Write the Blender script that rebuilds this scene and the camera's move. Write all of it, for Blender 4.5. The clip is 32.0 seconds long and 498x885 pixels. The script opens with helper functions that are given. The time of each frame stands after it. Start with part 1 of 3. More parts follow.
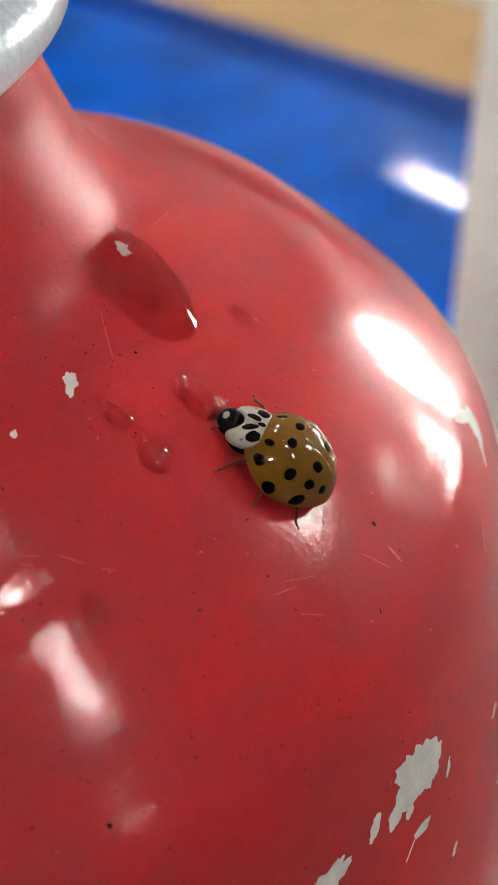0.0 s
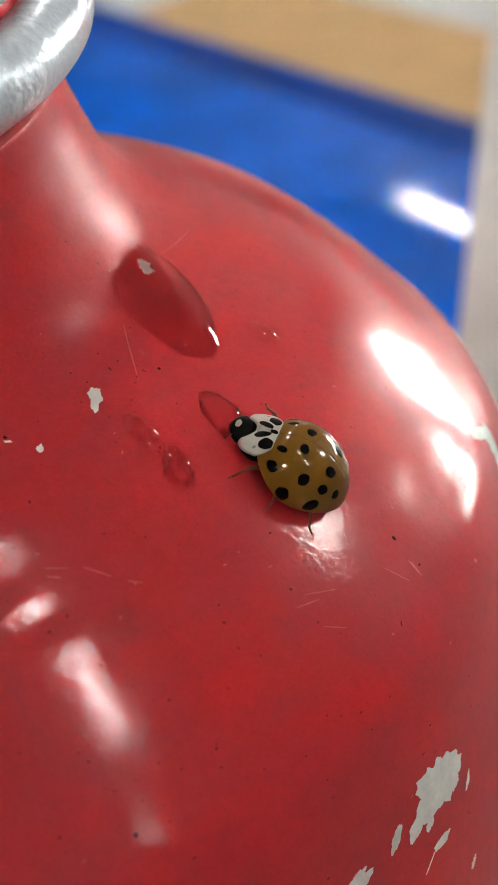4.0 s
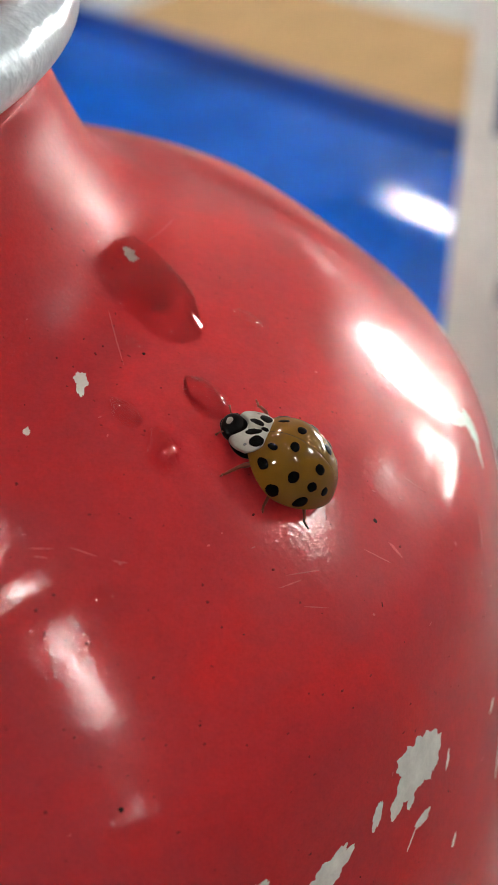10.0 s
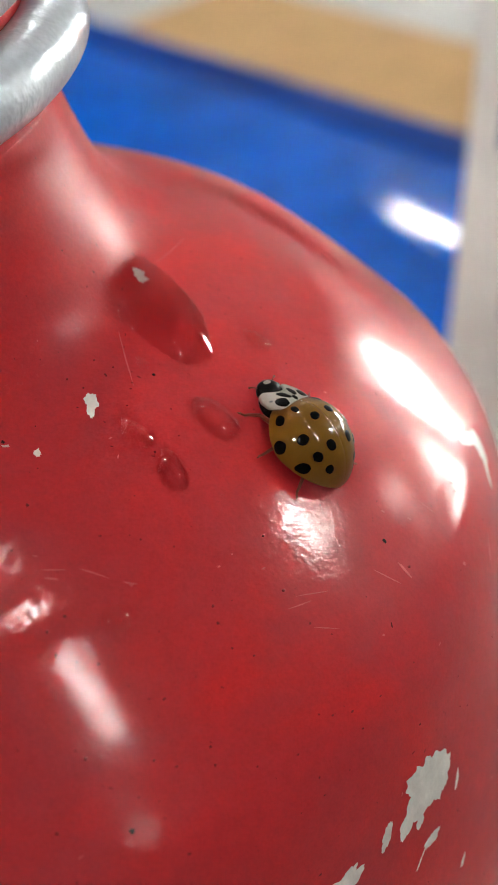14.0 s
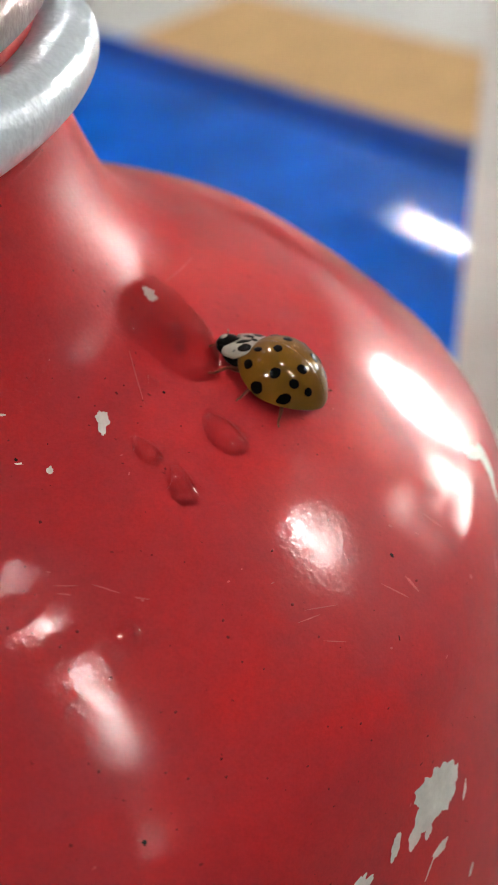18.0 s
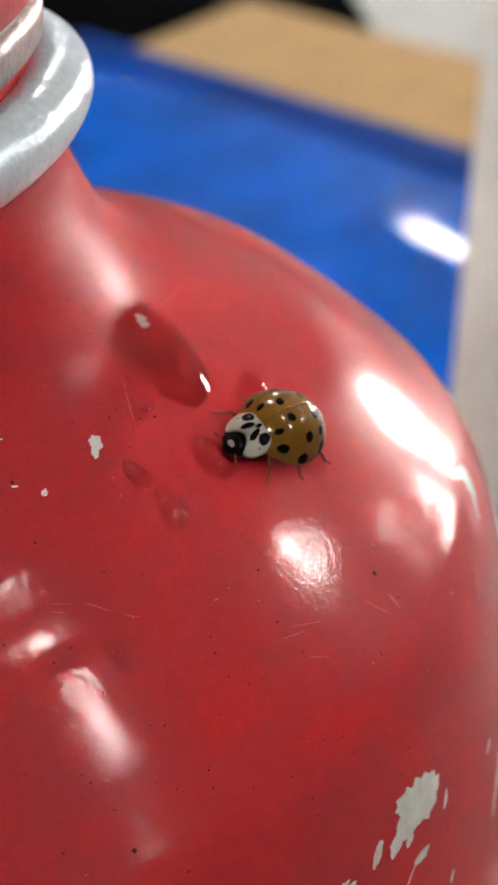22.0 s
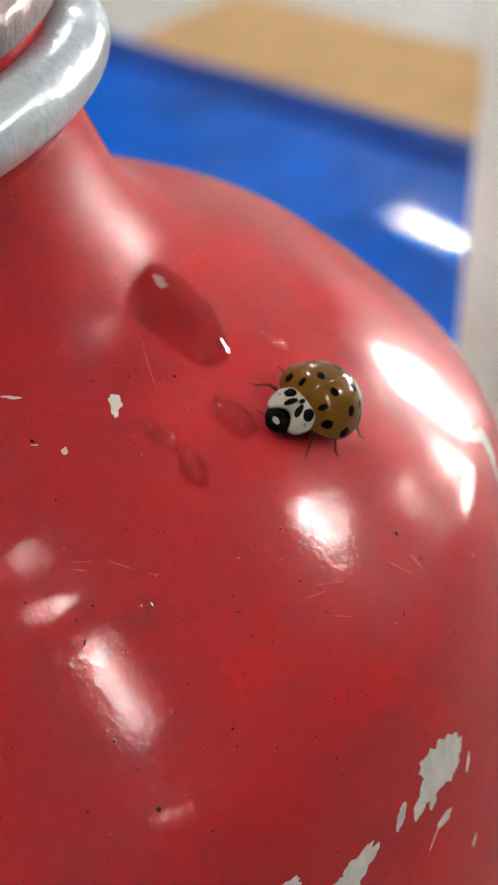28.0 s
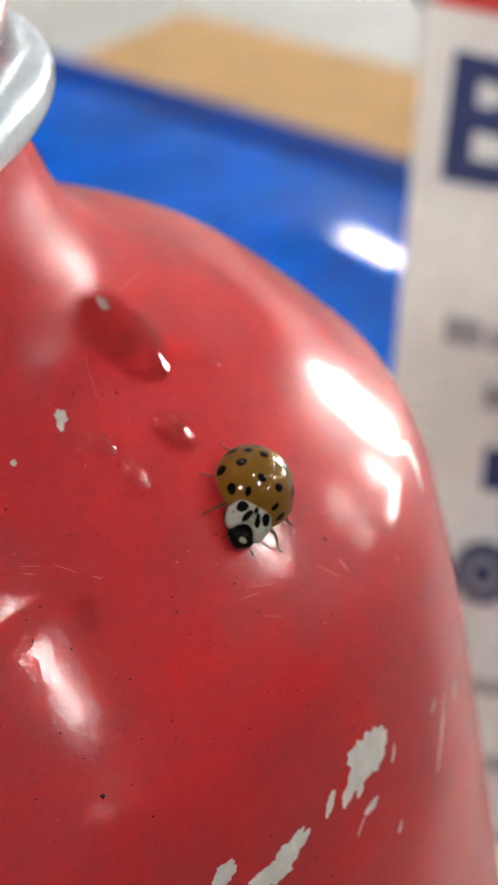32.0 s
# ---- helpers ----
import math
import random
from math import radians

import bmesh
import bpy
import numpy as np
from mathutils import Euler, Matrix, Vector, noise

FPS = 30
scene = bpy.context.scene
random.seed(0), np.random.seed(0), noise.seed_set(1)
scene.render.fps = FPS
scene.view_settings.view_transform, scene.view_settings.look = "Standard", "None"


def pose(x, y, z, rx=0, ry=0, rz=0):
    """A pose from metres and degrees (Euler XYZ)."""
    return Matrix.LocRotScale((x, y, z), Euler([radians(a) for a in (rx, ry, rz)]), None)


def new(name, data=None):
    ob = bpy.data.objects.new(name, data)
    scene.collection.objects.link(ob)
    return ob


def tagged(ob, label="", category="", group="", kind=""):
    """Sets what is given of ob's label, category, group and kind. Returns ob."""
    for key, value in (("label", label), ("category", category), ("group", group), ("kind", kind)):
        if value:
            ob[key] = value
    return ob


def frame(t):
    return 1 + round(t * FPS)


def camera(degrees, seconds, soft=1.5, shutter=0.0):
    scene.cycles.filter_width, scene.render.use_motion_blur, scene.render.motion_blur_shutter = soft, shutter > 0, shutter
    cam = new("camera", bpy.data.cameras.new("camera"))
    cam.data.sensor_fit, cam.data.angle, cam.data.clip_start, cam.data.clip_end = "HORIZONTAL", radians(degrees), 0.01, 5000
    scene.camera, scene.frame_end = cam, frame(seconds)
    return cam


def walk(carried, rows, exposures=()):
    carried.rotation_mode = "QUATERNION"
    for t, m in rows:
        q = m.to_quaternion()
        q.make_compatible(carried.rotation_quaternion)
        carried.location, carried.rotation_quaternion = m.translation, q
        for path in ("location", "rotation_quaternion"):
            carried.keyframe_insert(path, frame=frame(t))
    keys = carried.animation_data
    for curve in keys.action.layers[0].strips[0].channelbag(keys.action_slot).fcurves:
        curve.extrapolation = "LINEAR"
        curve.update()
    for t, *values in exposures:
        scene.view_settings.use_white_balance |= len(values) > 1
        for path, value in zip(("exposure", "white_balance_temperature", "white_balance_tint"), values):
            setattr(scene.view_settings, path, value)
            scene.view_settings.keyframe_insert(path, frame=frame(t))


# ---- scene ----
# A red enamelled drinking bottle on a table, with a ladybird walking over its wet shoulder.
# World: bottle axis is x = y = 0, table top is z = 0.

cam = camera(17.0, 32.0, soft=1.2, shutter=0.4)
cam.data.dof.use_dof = True
cam.data.dof.focus_distance = 0.0728
cam.data.dof.aperture_fstop = 96.0

PATH = [
    (0, 0.02281, -0.07627, 0.23721, 55.704, 10.302, -6.949),
    (0.5, 0.02224, -0.07679, 0.23691, 56.351, 10.237, -7.186),
    (1, 0.02233, -0.07674, 0.23739, 56.231, 10.134, -7.227),
    (1.5, 0.02227, -0.07684, 0.23727, 56.373, 10.099, -7.262),
    (2, 0.02231, -0.07677, 0.23730, 56.285, 10.231, -7.201),
    (2.5, 0.02230, -0.07673, 0.23735, 56.242, 10.318, -6.968),
    (3, 0.02208, -0.07678, 0.23706, 56.399, 10.369, -6.922),
    (3.5, 0.02181, -0.07691, 0.23751, 56.373, 10.246, -6.947),
    (4, 0.02173, -0.07713, 0.23743, 56.624, 10.260, -6.945),
    (4.5, 0.02131, -0.07749, 0.23746, 56.630, 10.184, -7.185),
    (6.5, 0.02140, -0.07899, 0.23791, 56.547, 10.108, -7.030),
    (7, 0.02152, -0.07904, 0.23812, 56.601, 10.195, -6.969),
    (7.5, 0.02150, -0.07910, 0.23834, 56.647, 10.139, -7.044),
    (8, 0.02134, -0.07890, 0.23809, 56.612, 10.130, -7.035),
    (8.5, 0.02118, -0.07910, 0.23829, 56.738, 10.155, -6.875),
    (9, 0.02146, -0.07896, 0.23836, 56.670, 10.244, -6.805),
    (9.5, 0.02147, -0.07908, 0.23814, 56.877, 10.159, -6.949),
    (10, 0.02172, -0.07854, 0.23744, 56.576, 10.019, -7.334),
    (10.5, 0.02181, -0.07749, 0.23645, 56.532, 10.007, -7.455),
    (11, 0.02136, -0.07797, 0.23714, 56.637, 9.995, -7.342),
    (11.5, 0.02151, -0.07799, 0.23740, 56.635, 10.057, -7.131),
    (12, 0.02134, -0.07827, 0.23773, 56.805, 10.016, -7.127),
    (12.5, 0.02128, -0.07830, 0.23784, 56.834, 10.032, -7.207),
    (13, 0.02163, -0.07825, 0.23770, 56.907, 10.075, -7.273),
    (13.5, 0.02145, -0.07832, 0.23779, 56.885, 10.064, -7.273),
    (15.5, 0.02193, -0.07902, 0.23860, 57.279, 10.310, -7.263),
    (16, 0.02195, -0.07918, 0.23864, 57.219, 10.366, -7.298),
    (16.5, 0.02148, -0.07917, 0.23875, 57.230, 10.373, -7.298),
    (17, 0.02138, -0.07942, 0.23904, 57.415, 10.342, -7.228),
    (17.5, 0.02151, -0.07925, 0.23892, 57.397, 10.309, -7.231),
    (18, 0.02161, -0.07925, 0.23890, 57.265, 10.483, -7.125),
    (18.5, 0.02151, -0.07933, 0.23901, 57.281, 10.576, -6.920),
    (19, 0.02094, -0.07918, 0.23916, 57.318, 10.312, -7.177),
    (19.5, 0.02133, -0.07951, 0.23925, 57.507, 10.533, -6.898),
    (20, 0.02132, -0.07934, 0.23911, 57.387, 10.487, -7.008),
    (20.5, 0.02167, -0.07929, 0.23916, 57.249, 10.687, -6.919),
    (20.7, 0.02141, -0.07865, 0.23785, 57.107, 10.987, -6.715),
    (21, 0.02211, -0.07911, 0.23837, 56.178, 11.129, -7.309),
    (21.5, 0.02184, -0.08162, 0.23899, 57.669, 11.889, -5.713),
    (22, 0.02265, -0.08142, 0.24105, 57.426, 10.630, -6.945),
    (22.5, 0.02488, -0.08210, 0.24259, 57.072, 10.811, -6.541),
    (23, 0.02176, -0.08395, 0.24469, 57.543, 10.462, -7.781),
    (23.5, 0.02486, -0.08541, 0.24542, 57.927, 10.881, -6.936),
    (24, 0.02483, -0.08541, 0.24569, 57.899, 11.062, -6.850),
    (24.5, 0.02131, -0.08253, 0.24013, 57.296, 11.071, -6.912),
    (25, 0.02207, -0.08348, 0.24070, 57.331, 10.633, -7.396),
    (25.5, 0.02174, -0.08277, 0.24056, 57.238, 10.692, -7.298),
    (27.5, 0.02102, -0.08171, 0.23944, 57.377, 10.519, -7.571),
    (28, 0.02104, -0.08155, 0.23945, 57.257, 10.671, -7.235),
    (28.5, 0.02054, -0.08180, 0.23958, 57.355, 10.685, -7.136),
    (29, 0.02044, -0.08187, 0.23967, 57.397, 10.812, -6.924),
    (29.5, 0.02068, -0.08204, 0.24041, 57.304, 10.847, -6.733),
    (30, 0.02091, -0.08212, 0.24061, 57.340, 10.949, -6.609),
    (30.5, 0.02077, -0.08219, 0.24035, 57.529, 10.926, -6.681),
    (31, 0.02304, -0.08669, 0.24172, 57.555, 10.332, -8.415),
    (31.5, 0.02215, -0.08673, 0.24248, 57.453, 9.993, -8.749),
    (32, 0.02134, -0.08619, 0.24196, 57.540, 9.833, -8.934),
]
EXPOSURE = [
    (0, 0.37), (4, 0.37), (9, 0.37), (13, 0.37), (19, 0.40), (21, 0.38), (22, 0.42), (22.6, 0.54), (23.0, 0.78), (23.4, 0.72), (24, 0.58),
    (24.5, 0.48), (25.5, 0.47), (30.5, 0.46), (31, 0.58), (32, 0.60),
]
walk(cam, [(t, pose(*p)) for t, *p in PATH], EXPOSURE)

# ---------------------------------------------------------------- light of the room
world = bpy.data.worlds.new("world")
scene.world = world
world.use_nodes = True
wn = world.node_tree.nodes
sky = wn.new("ShaderNodeTexSky")
sky.sky_type, sky.sun_disc = "NISHITA", False
sky.sun_elevation, sky.sun_rotation = radians(35), radians(60)
world.node_tree.links.new(sky.outputs[0], wn["Background"].inputs[0])
wn["Background"].inputs[1].default_value = 0.1

WINDOW_GLOW = 116.0
PANEL_GLOW = 80.0

# ---------------------------------------------------------------- materials


def shader(name):
    m = bpy.data.materials.new(name)
    m.use_nodes = True
    nt = m.node_tree
    return m, nt, nt.nodes["Principled BSDF"]


def node(nt, kind, **inputs):
    n = nt.nodes.new(kind)
    for key, value in inputs.items():
        n.inputs[key.replace("_", " ")].default_value = value
    return n


def noise_at(nt, scale, detail=4.0, rough=0.55, distort=0.0):
    co = nt.nodes.new("ShaderNodeTexCoord")
    n = node(nt, "ShaderNodeTexNoise", Scale=scale, Detail=detail, Roughness=rough, Distortion=distort)
    nt.links.new(co.outputs["Object"], n.inputs["Vector"])
    return n.outputs["Fac"]


def ramp(nt, fac, stops):
    r = nt.nodes.new("ShaderNodeValToRGB")
    e = r.color_ramp.elements
    while len(e) < len(stops):
        e.new(0.5)
    for i, (p, c) in enumerate(stops):
        e[i].position = p
        e[i].color = c if isinstance(c, tuple) else (c, c, c, 1)
    nt.links.new(fac, r.inputs[0])
    return r.outputs[0]


def mix(nt, fac, a, b, how="MIX"):
    m = nt.nodes.new("ShaderNodeMix")
    m.data_type, m.blend_type = "RGBA", how
    for sock, v in ((m.inputs[0], fac), (m.inputs[6], a), (m.inputs[7], b)):
        if isinstance(v, (int, float)):
            sock.default_value = v
        elif isinstance(v, tuple):
            sock.default_value = v
        else:
            nt.links.new(v, sock)
    return m.outputs[2]


def bump(nt, heights, bsdf):
    last = None
    for fac, strength, dist in heights:
        b = node(nt, "ShaderNodeBump", Strength=strength, Distance=dist)
        nt.links.new(fac, b.inputs["Height"])
        if last:
            nt.links.new(last, b.inputs["Normal"])
        last = b.outputs[0]
    nt.links.new(last, bsdf.inputs["Normal"])


def rgb(r, g, b):
    return (r, g, b, 1)


def plain(name, colour, rough=0.5, metal=0.0, vary=0.15, scale=60.0, bumps=0.0, bump_scale=400.0, coat=0.0, spec=0.5):
    """A surface with two scales of variation in colour and a fine relief."""
    m, nt, bs = shader(name)
    dark = rgb(*[c * (1 - vary) for c in colour])
    light = rgb(*[min(1, c * (1 + vary)) for c in colour])
    c1 = ramp(nt, noise_at(nt, scale), [(0.35, dark), (0.65, light)])
    c2 = ramp(nt, noise_at(nt, scale * 9), [(0.3, 0.85), (0.7, 1.0)])
    nt.links.new(mix(nt, 0.6, c1, c2, "MULTIPLY"), bs.inputs["Base Color"])
    bs.inputs["Roughness"].default_value = rough
    bs.inputs["Metallic"].default_value = metal
    bs.inputs["Coat Weight"].default_value = coat
    bs.inputs["Specular IOR Level"].default_value = spec
    bs.inputs["Coat Roughness"].default_value = 0.05
    if bumps:
        bump(nt, [(noise_at(nt, bump_scale), bumps, 0.4 / bump_scale)], bs)
    return m


def glow(name, colour, strength):
    m, nt, bs = shader(name)
    bs.inputs["Base Color"].default_value = rgb(*colour)
    bs.inputs["Emission Color"].default_value = rgb(*colour)
    bs.inputs["Emission Strength"].default_value = strength
    return m


def red_enamel():
    m, nt, bs = shader("red enamel paint")
    base = ramp(nt, noise_at(nt, 55, 5, 0.6), [(0.3, rgb(0.57, 0.021, 0.023)), (0.7, rgb(0.68, 0.032, 0.033))])
    # grime in soft smudges, mottled dust and fine grit
    smudge = ramp(nt, noise_at(nt, 130, 5, 0.65, 0.5), [(0.36, 0.08), (0.72, 0.70)])
    base = mix(nt, smudge, base, rgb(0.34, 0.046, 0.062))
    mottle = ramp(nt, noise_at(nt, 1300, 4, 0.65), [(0.30, 0.88), (0.62, 1.0)])
    base = mix(nt, 0.8, base, mottle, "MULTIPLY")
    fine = ramp(nt, noise_at(nt, 6500, 3, 0.7), [(0.30, 0.84), (0.60, 1.0)])
    base = mix(nt, 0.75, base, fine, "MULTIPLY")
    dots = ramp(nt, noise_at(nt, 2600, 2, 0.5), [(0.0, 0.8), (0.22, 0.8), (0.27, 0.0)])
    base = mix(nt, dots, base, rgb(0.09, 0.012, 0.014))
    nt.links.new(base, bs.inputs["Base Color"])
    rough = ramp(nt, noise_at(nt, 160, 5, 0.6), [(0.3, 0.30), (0.7, 0.42)])
    nt.links.new(rough, bs.inputs["Roughness"])
    bs.inputs["Specular IOR Level"].default_value = 0.08
    bs.inputs["Coat IOR"].default_value = 1.50
    gloss = ramp(nt, noise_at(nt, 3600, 3, 0.6), [(0.40, 0.055), (0.66, 0.17)])
    # dull dusty paint towards the neck
    co = nt.nodes.new("ShaderNodeTexCoord")
    axes = nt.nodes.new("ShaderNodeSeparateXYZ")
    nt.links.new(co.outputs["Object"], axes.inputs[0])
    dusty = nt.nodes.new("ShaderNodeMapRange")
    for k, v in ((1, 0.2004), (2, 0.2046), (3, 0.0), (4, 0.17)):
        dusty.inputs[k].default_value = v
    nt.links.new(axes.outputs[2], dusty.inputs[0])
    total = nt.nodes.new("ShaderNodeMath")
    nt.links.new(gloss, total.inputs[0])
    nt.links.new(dusty.outputs[0], total.inputs[1])
    nt.links.new(total.outputs[0], bs.inputs["Coat Roughness"])
    thin = nt.nodes.new("ShaderNodeMapRange")
    for k, v in ((1, 0.2004), (2, 0.2046), (3, 0.62), (4, 0.05)):
        thin.inputs[k].default_value = v
    nt.links.new(axes.outputs[2], thin.inputs[0])
    nt.links.new(thin.outputs[0], bs.inputs["Coat Weight"])
    # orange peel and a fine pebbled grain, stronger in patches
    worn = ramp(nt, noise_at(nt, 210, 4, 0.6), [(0.35, 0.45), (0.65, 1.0)])
    grain = nt.nodes.new("ShaderNodeMath")
    grain.operation = "MULTIPLY"
    nt.links.new(noise_at(nt, 3800, 2, 0.5, 0.3), grain.inputs[0])
    nt.links.new(worn, grain.inputs[1])
    bump(nt, [(noise_at(nt, 260, 3), 0.06, 0.00020), (noise_at(nt, 1900, 2, 0.6, 0.3), 1.0, 0.000008), (grain.outputs[0], 1.0, 0.000009)], bs)
    nt.links.new(bs.inputs["Normal"].links[0].from_socket, bs.inputs["Coat Normal"])
    return m


def water():
    m, nt, bs = shader("clear water")
    out = nt.nodes["Material Output"]
    nt.nodes.remove(bs)
    # reddish tint stands in for the pale sheen that wet paint loses
    clear = node(nt, "ShaderNodeBsdfTransparent", Color=rgb(1.0, 0.95, 0.95))
    gloss = node(nt, "ShaderNodeBsdfGlossy", Roughness=0.02)
    blend = nt.nodes.new("ShaderNodeMixShader")
    edge = node(nt, "ShaderNodeFresnel", IOR=1.42)
    nt.links.new(edge.outputs[0], blend.inputs[0])
    nt.links.new(clear.outputs[0], blend.inputs[1])
    nt.links.new(gloss.outputs[0], blend.inputs[2])
    nt.links.new(blend.outputs[0], out.inputs[0])
    return m


def tinted(name, clearness):
    m, nt, bs = shader(name)
    nt.nodes.remove(bs)
    clear = node(nt, "ShaderNodeBsdfTransparent", Color=rgb(clearness, clearness, clearness * 0.98))
    nt.links.new(clear.outputs[0], nt.nodes["Material Output"].inputs[0])
    return m


def elytron_paint():
    m, nt, bs = shader("ochre wing case")
    c = ramp(nt, noise_at(nt, 500, 4), [(0.3, rgb(0.155, 0.069, 0.008)), (0.7, rgb(0.210, 0.098, 0.011))])
    nt.links.new(c, bs.inputs["Base Color"])
    bs.inputs["Roughness"].default_value = 0.33
    bs.inputs["Coat Weight"].default_value = 0.85
    bs.inputs["Coat Roughness"].default_value = 0.05
    bs.inputs["Specular IOR Level"].default_value = 0.05
    bump(nt, [(noise_at(nt, 6000, 2), 0.15, 0.00002)], bs)
    return m


M_RED = red_enamel()
M_CHIP = plain("bare grey primer", (0.72, 0.71, 0.66), 0.5, 0.0, 0.12, 700, 0.4, 5000)
M_SCRATCH = plain("pale scratch", (0.58, 0.065, 0.07), 0.5, 0.0, 0.2, 900)
M_SMUT = plain("dull smut", (0.19, 0.020, 0.022), 0.8, 0.0, 0.4, 900, spec=0.05)
M_SPECK = plain("dark grit", (0.03, 0.012, 0.012), 0.8, 0.0, 0.3, 900, spec=0.05)
M_SILVER = plain("satin aluminium", (0.76, 0.85, 0.92), 0.30, 0.35, 0.08, 300, 0.30, 300)
# dull skirt metal; the red that it reflects is put into its colour
M_SILVER_REDDENED = plain("dull aluminium with red reflection", (0.44, 0.36, 0.35), 0.4, 1.0, 0.1, 300, 0.4, 900)
M_CAP = plain("red plastic", (0.66, 0.025, 0.045), 0.3, 0.0, 0.1, 80, 0.1, 900, 0.4)
M_WATER = water()
M_PANES = {k: tinted("tinted pane", k) for k in (0.3, 0.4, 0.5)}
M_ELYTRON = elytron_paint()
M_BUG_BLACK = plain("black chitin", (0.003, 0.0025, 0.002), 0.3, 0.0, 0.3, 900, 0.1, 6000, 0.06, 0.03)
M_BUG_WHITE = plain("cream chitin", (0.42, 0.40, 0.33), 0.4, 0.0, 0.1, 900, 0.2, 6000, 0.4)
M_BUG_DUN = plain("dun chitin", (0.24, 0.23, 0.18), 0.45, 0.0, 0.3, 1500, 0.2, 6000)
M_BUG_GREY = plain("greyish chitin", (0.17, 0.17, 0.165), 0.45, 0.0, 0.3, 1500, 0.2, 6000)
M_BUG_LEG = plain("brown chitin", (0.17, 0.040, 0.024), 0.4, 0.0, 0.3, 900, spec=0.1)
M_TABLE = plain("pale grey laminate", (0.76, 0.76, 0.72), 0.45, 0.0, 0.05, 12, 0.1, 900)
M_CARDBOARD = plain("brown cardboard", (0.74, 0.47, 0.21), 0.75, 0.0, 0.08, 40, 0.2, 600)
M_BLUE = plain("blue plastic film", (0.0005, 0.14, 0.76), 0.07, 0.0, 0.25, 18, spec=0.16)
M_BLUE_DARK = plain("dark blue plastic", (0.002, 0.060, 0.36), 0.6, 0.0, 0.2, 18, spec=0.1)
M_PAPER = plain("off-white printed paper", (0.94, 0.91, 0.85), 0.6, 0.0, 0.05, 30, 0.1, 900)
M_PAPER_LIGHT = plain("white printed paper", (0.96, 0.94, 0.90), 0.6, 0.0, 0.05, 30, 0.1, 900)
M_INK_BLUE = plain("navy ink", (0.015, 0.03, 0.14), 0.6, 0.0, 0.2, 60)
M_INK_GREY = plain("grey ink", (0.42, 0.40, 0.41), 0.6, 0.0, 0.2, 60)
M_INK_RED = plain("red ink", (0.72, 0.05, 0.04), 0.6, 0.0, 0.1, 60)
M_BLACK = plain("matte black", (0.002, 0.002, 0.0025), 1.0, 0.0, 0.3, 30, 0.4, 300, spec=0.02)
M_WALL = plain("painted wall", (0.22, 0.21, 0.205), 0.8, 0.0, 0.05, 2)
M_CEILING = plain("pale grey ceiling", (0.22, 0.22, 0.21), 0.85, 0.0, 0.03, 2)
M_FLOOR = plain("grey floor", (0.20, 0.195, 0.19), 0.6, 0.0, 0.1, 3)
M_FRAME = plain("white window frame", (0.80, 0.80, 0.78), 0.4, 0.0, 0.04, 10)
M_SKYGLOW = glow("bright overcast sky", (1.0, 0.98, 0.94), WINDOW_GLOW)
M_PANEL = glow("lit diffuser", (1.0, 0.97, 0.94), PANEL_GLOW)

# ---------------------------------------------------------------- mesh helpers


def part(name, bm, material, parent=None, label="", smooth=True):
    me = bpy.data.meshes.new(name)
    for f in bm.faces:
        f.smooth = smooth
    bm.to_mesh(me)
    bm.free()
    me.materials.append(material)
    ob = new(name, me)
    if parent:
        ob.parent = parent
    if label:
        tagged(ob, label)
    return ob


def thing(name, m, label, category, group="", kind=""):
    ob = new(name)
    ob.empty_display_size = 0.01
    ob.matrix_basis = m
    return tagged(ob, label, category, group, kind)


def box(bm, x0, x1, y0, y1, z0, z1, bevel=0.0):
    tmp = bmesh.new()
    bmesh.ops.create_cube(tmp, size=1.0)
    for v in tmp.verts:
        v.co = Vector(((x0 + x1) / 2 + v.co.x * (x1 - x0), (y0 + y1) / 2 + v.co.y * (y1 - y0), (z0 + z1) / 2 + v.co.z * (z1 - z0)))
    if bevel:
        bmesh.ops.bevel(tmp, geom=tmp.edges[:], offset=bevel, segments=2, affect="EDGES", profile=0.5)
    join(bm, tmp)
    return bm


def join(bm, other):
    vs = {v: bm.verts.new(v.co) for v in other.verts}
    for f in other.faces:
        bm.faces.new([vs[v] for v in f.verts])
    other.free()


def cuboid(*a, **k):
    return box(bmesh.new(), *a, **k)


def revolve(points, segments=192, closed=False):
    """A surface of revolution round z from (radius, height) points."""
    bm = bmesh.new()
    rings = []
    for r, z in points:
        if r < 1e-7:
            rings.append([bm.verts.new((0, 0, z))] * segments)
        else:
            rings.append([bm.verts.new((r * math.cos(2 * math.pi * i / segments), r * math.sin(2 * math.pi * i / segments), z)) for i in range(segments)])
    pairs = list(zip(rings, rings[1:])) + ([(rings[-1], rings[0])] if closed else [])
    for a, b in pairs:
        for i in range(segments):
            j = (i + 1) % segments
            quad = []
            for v in (a[i], a[j], b[j], b[i]):
                if v not in quad:
                    quad.append(v)
            if len(quad) > 2:
                bm.faces.new(quad)
    return bm


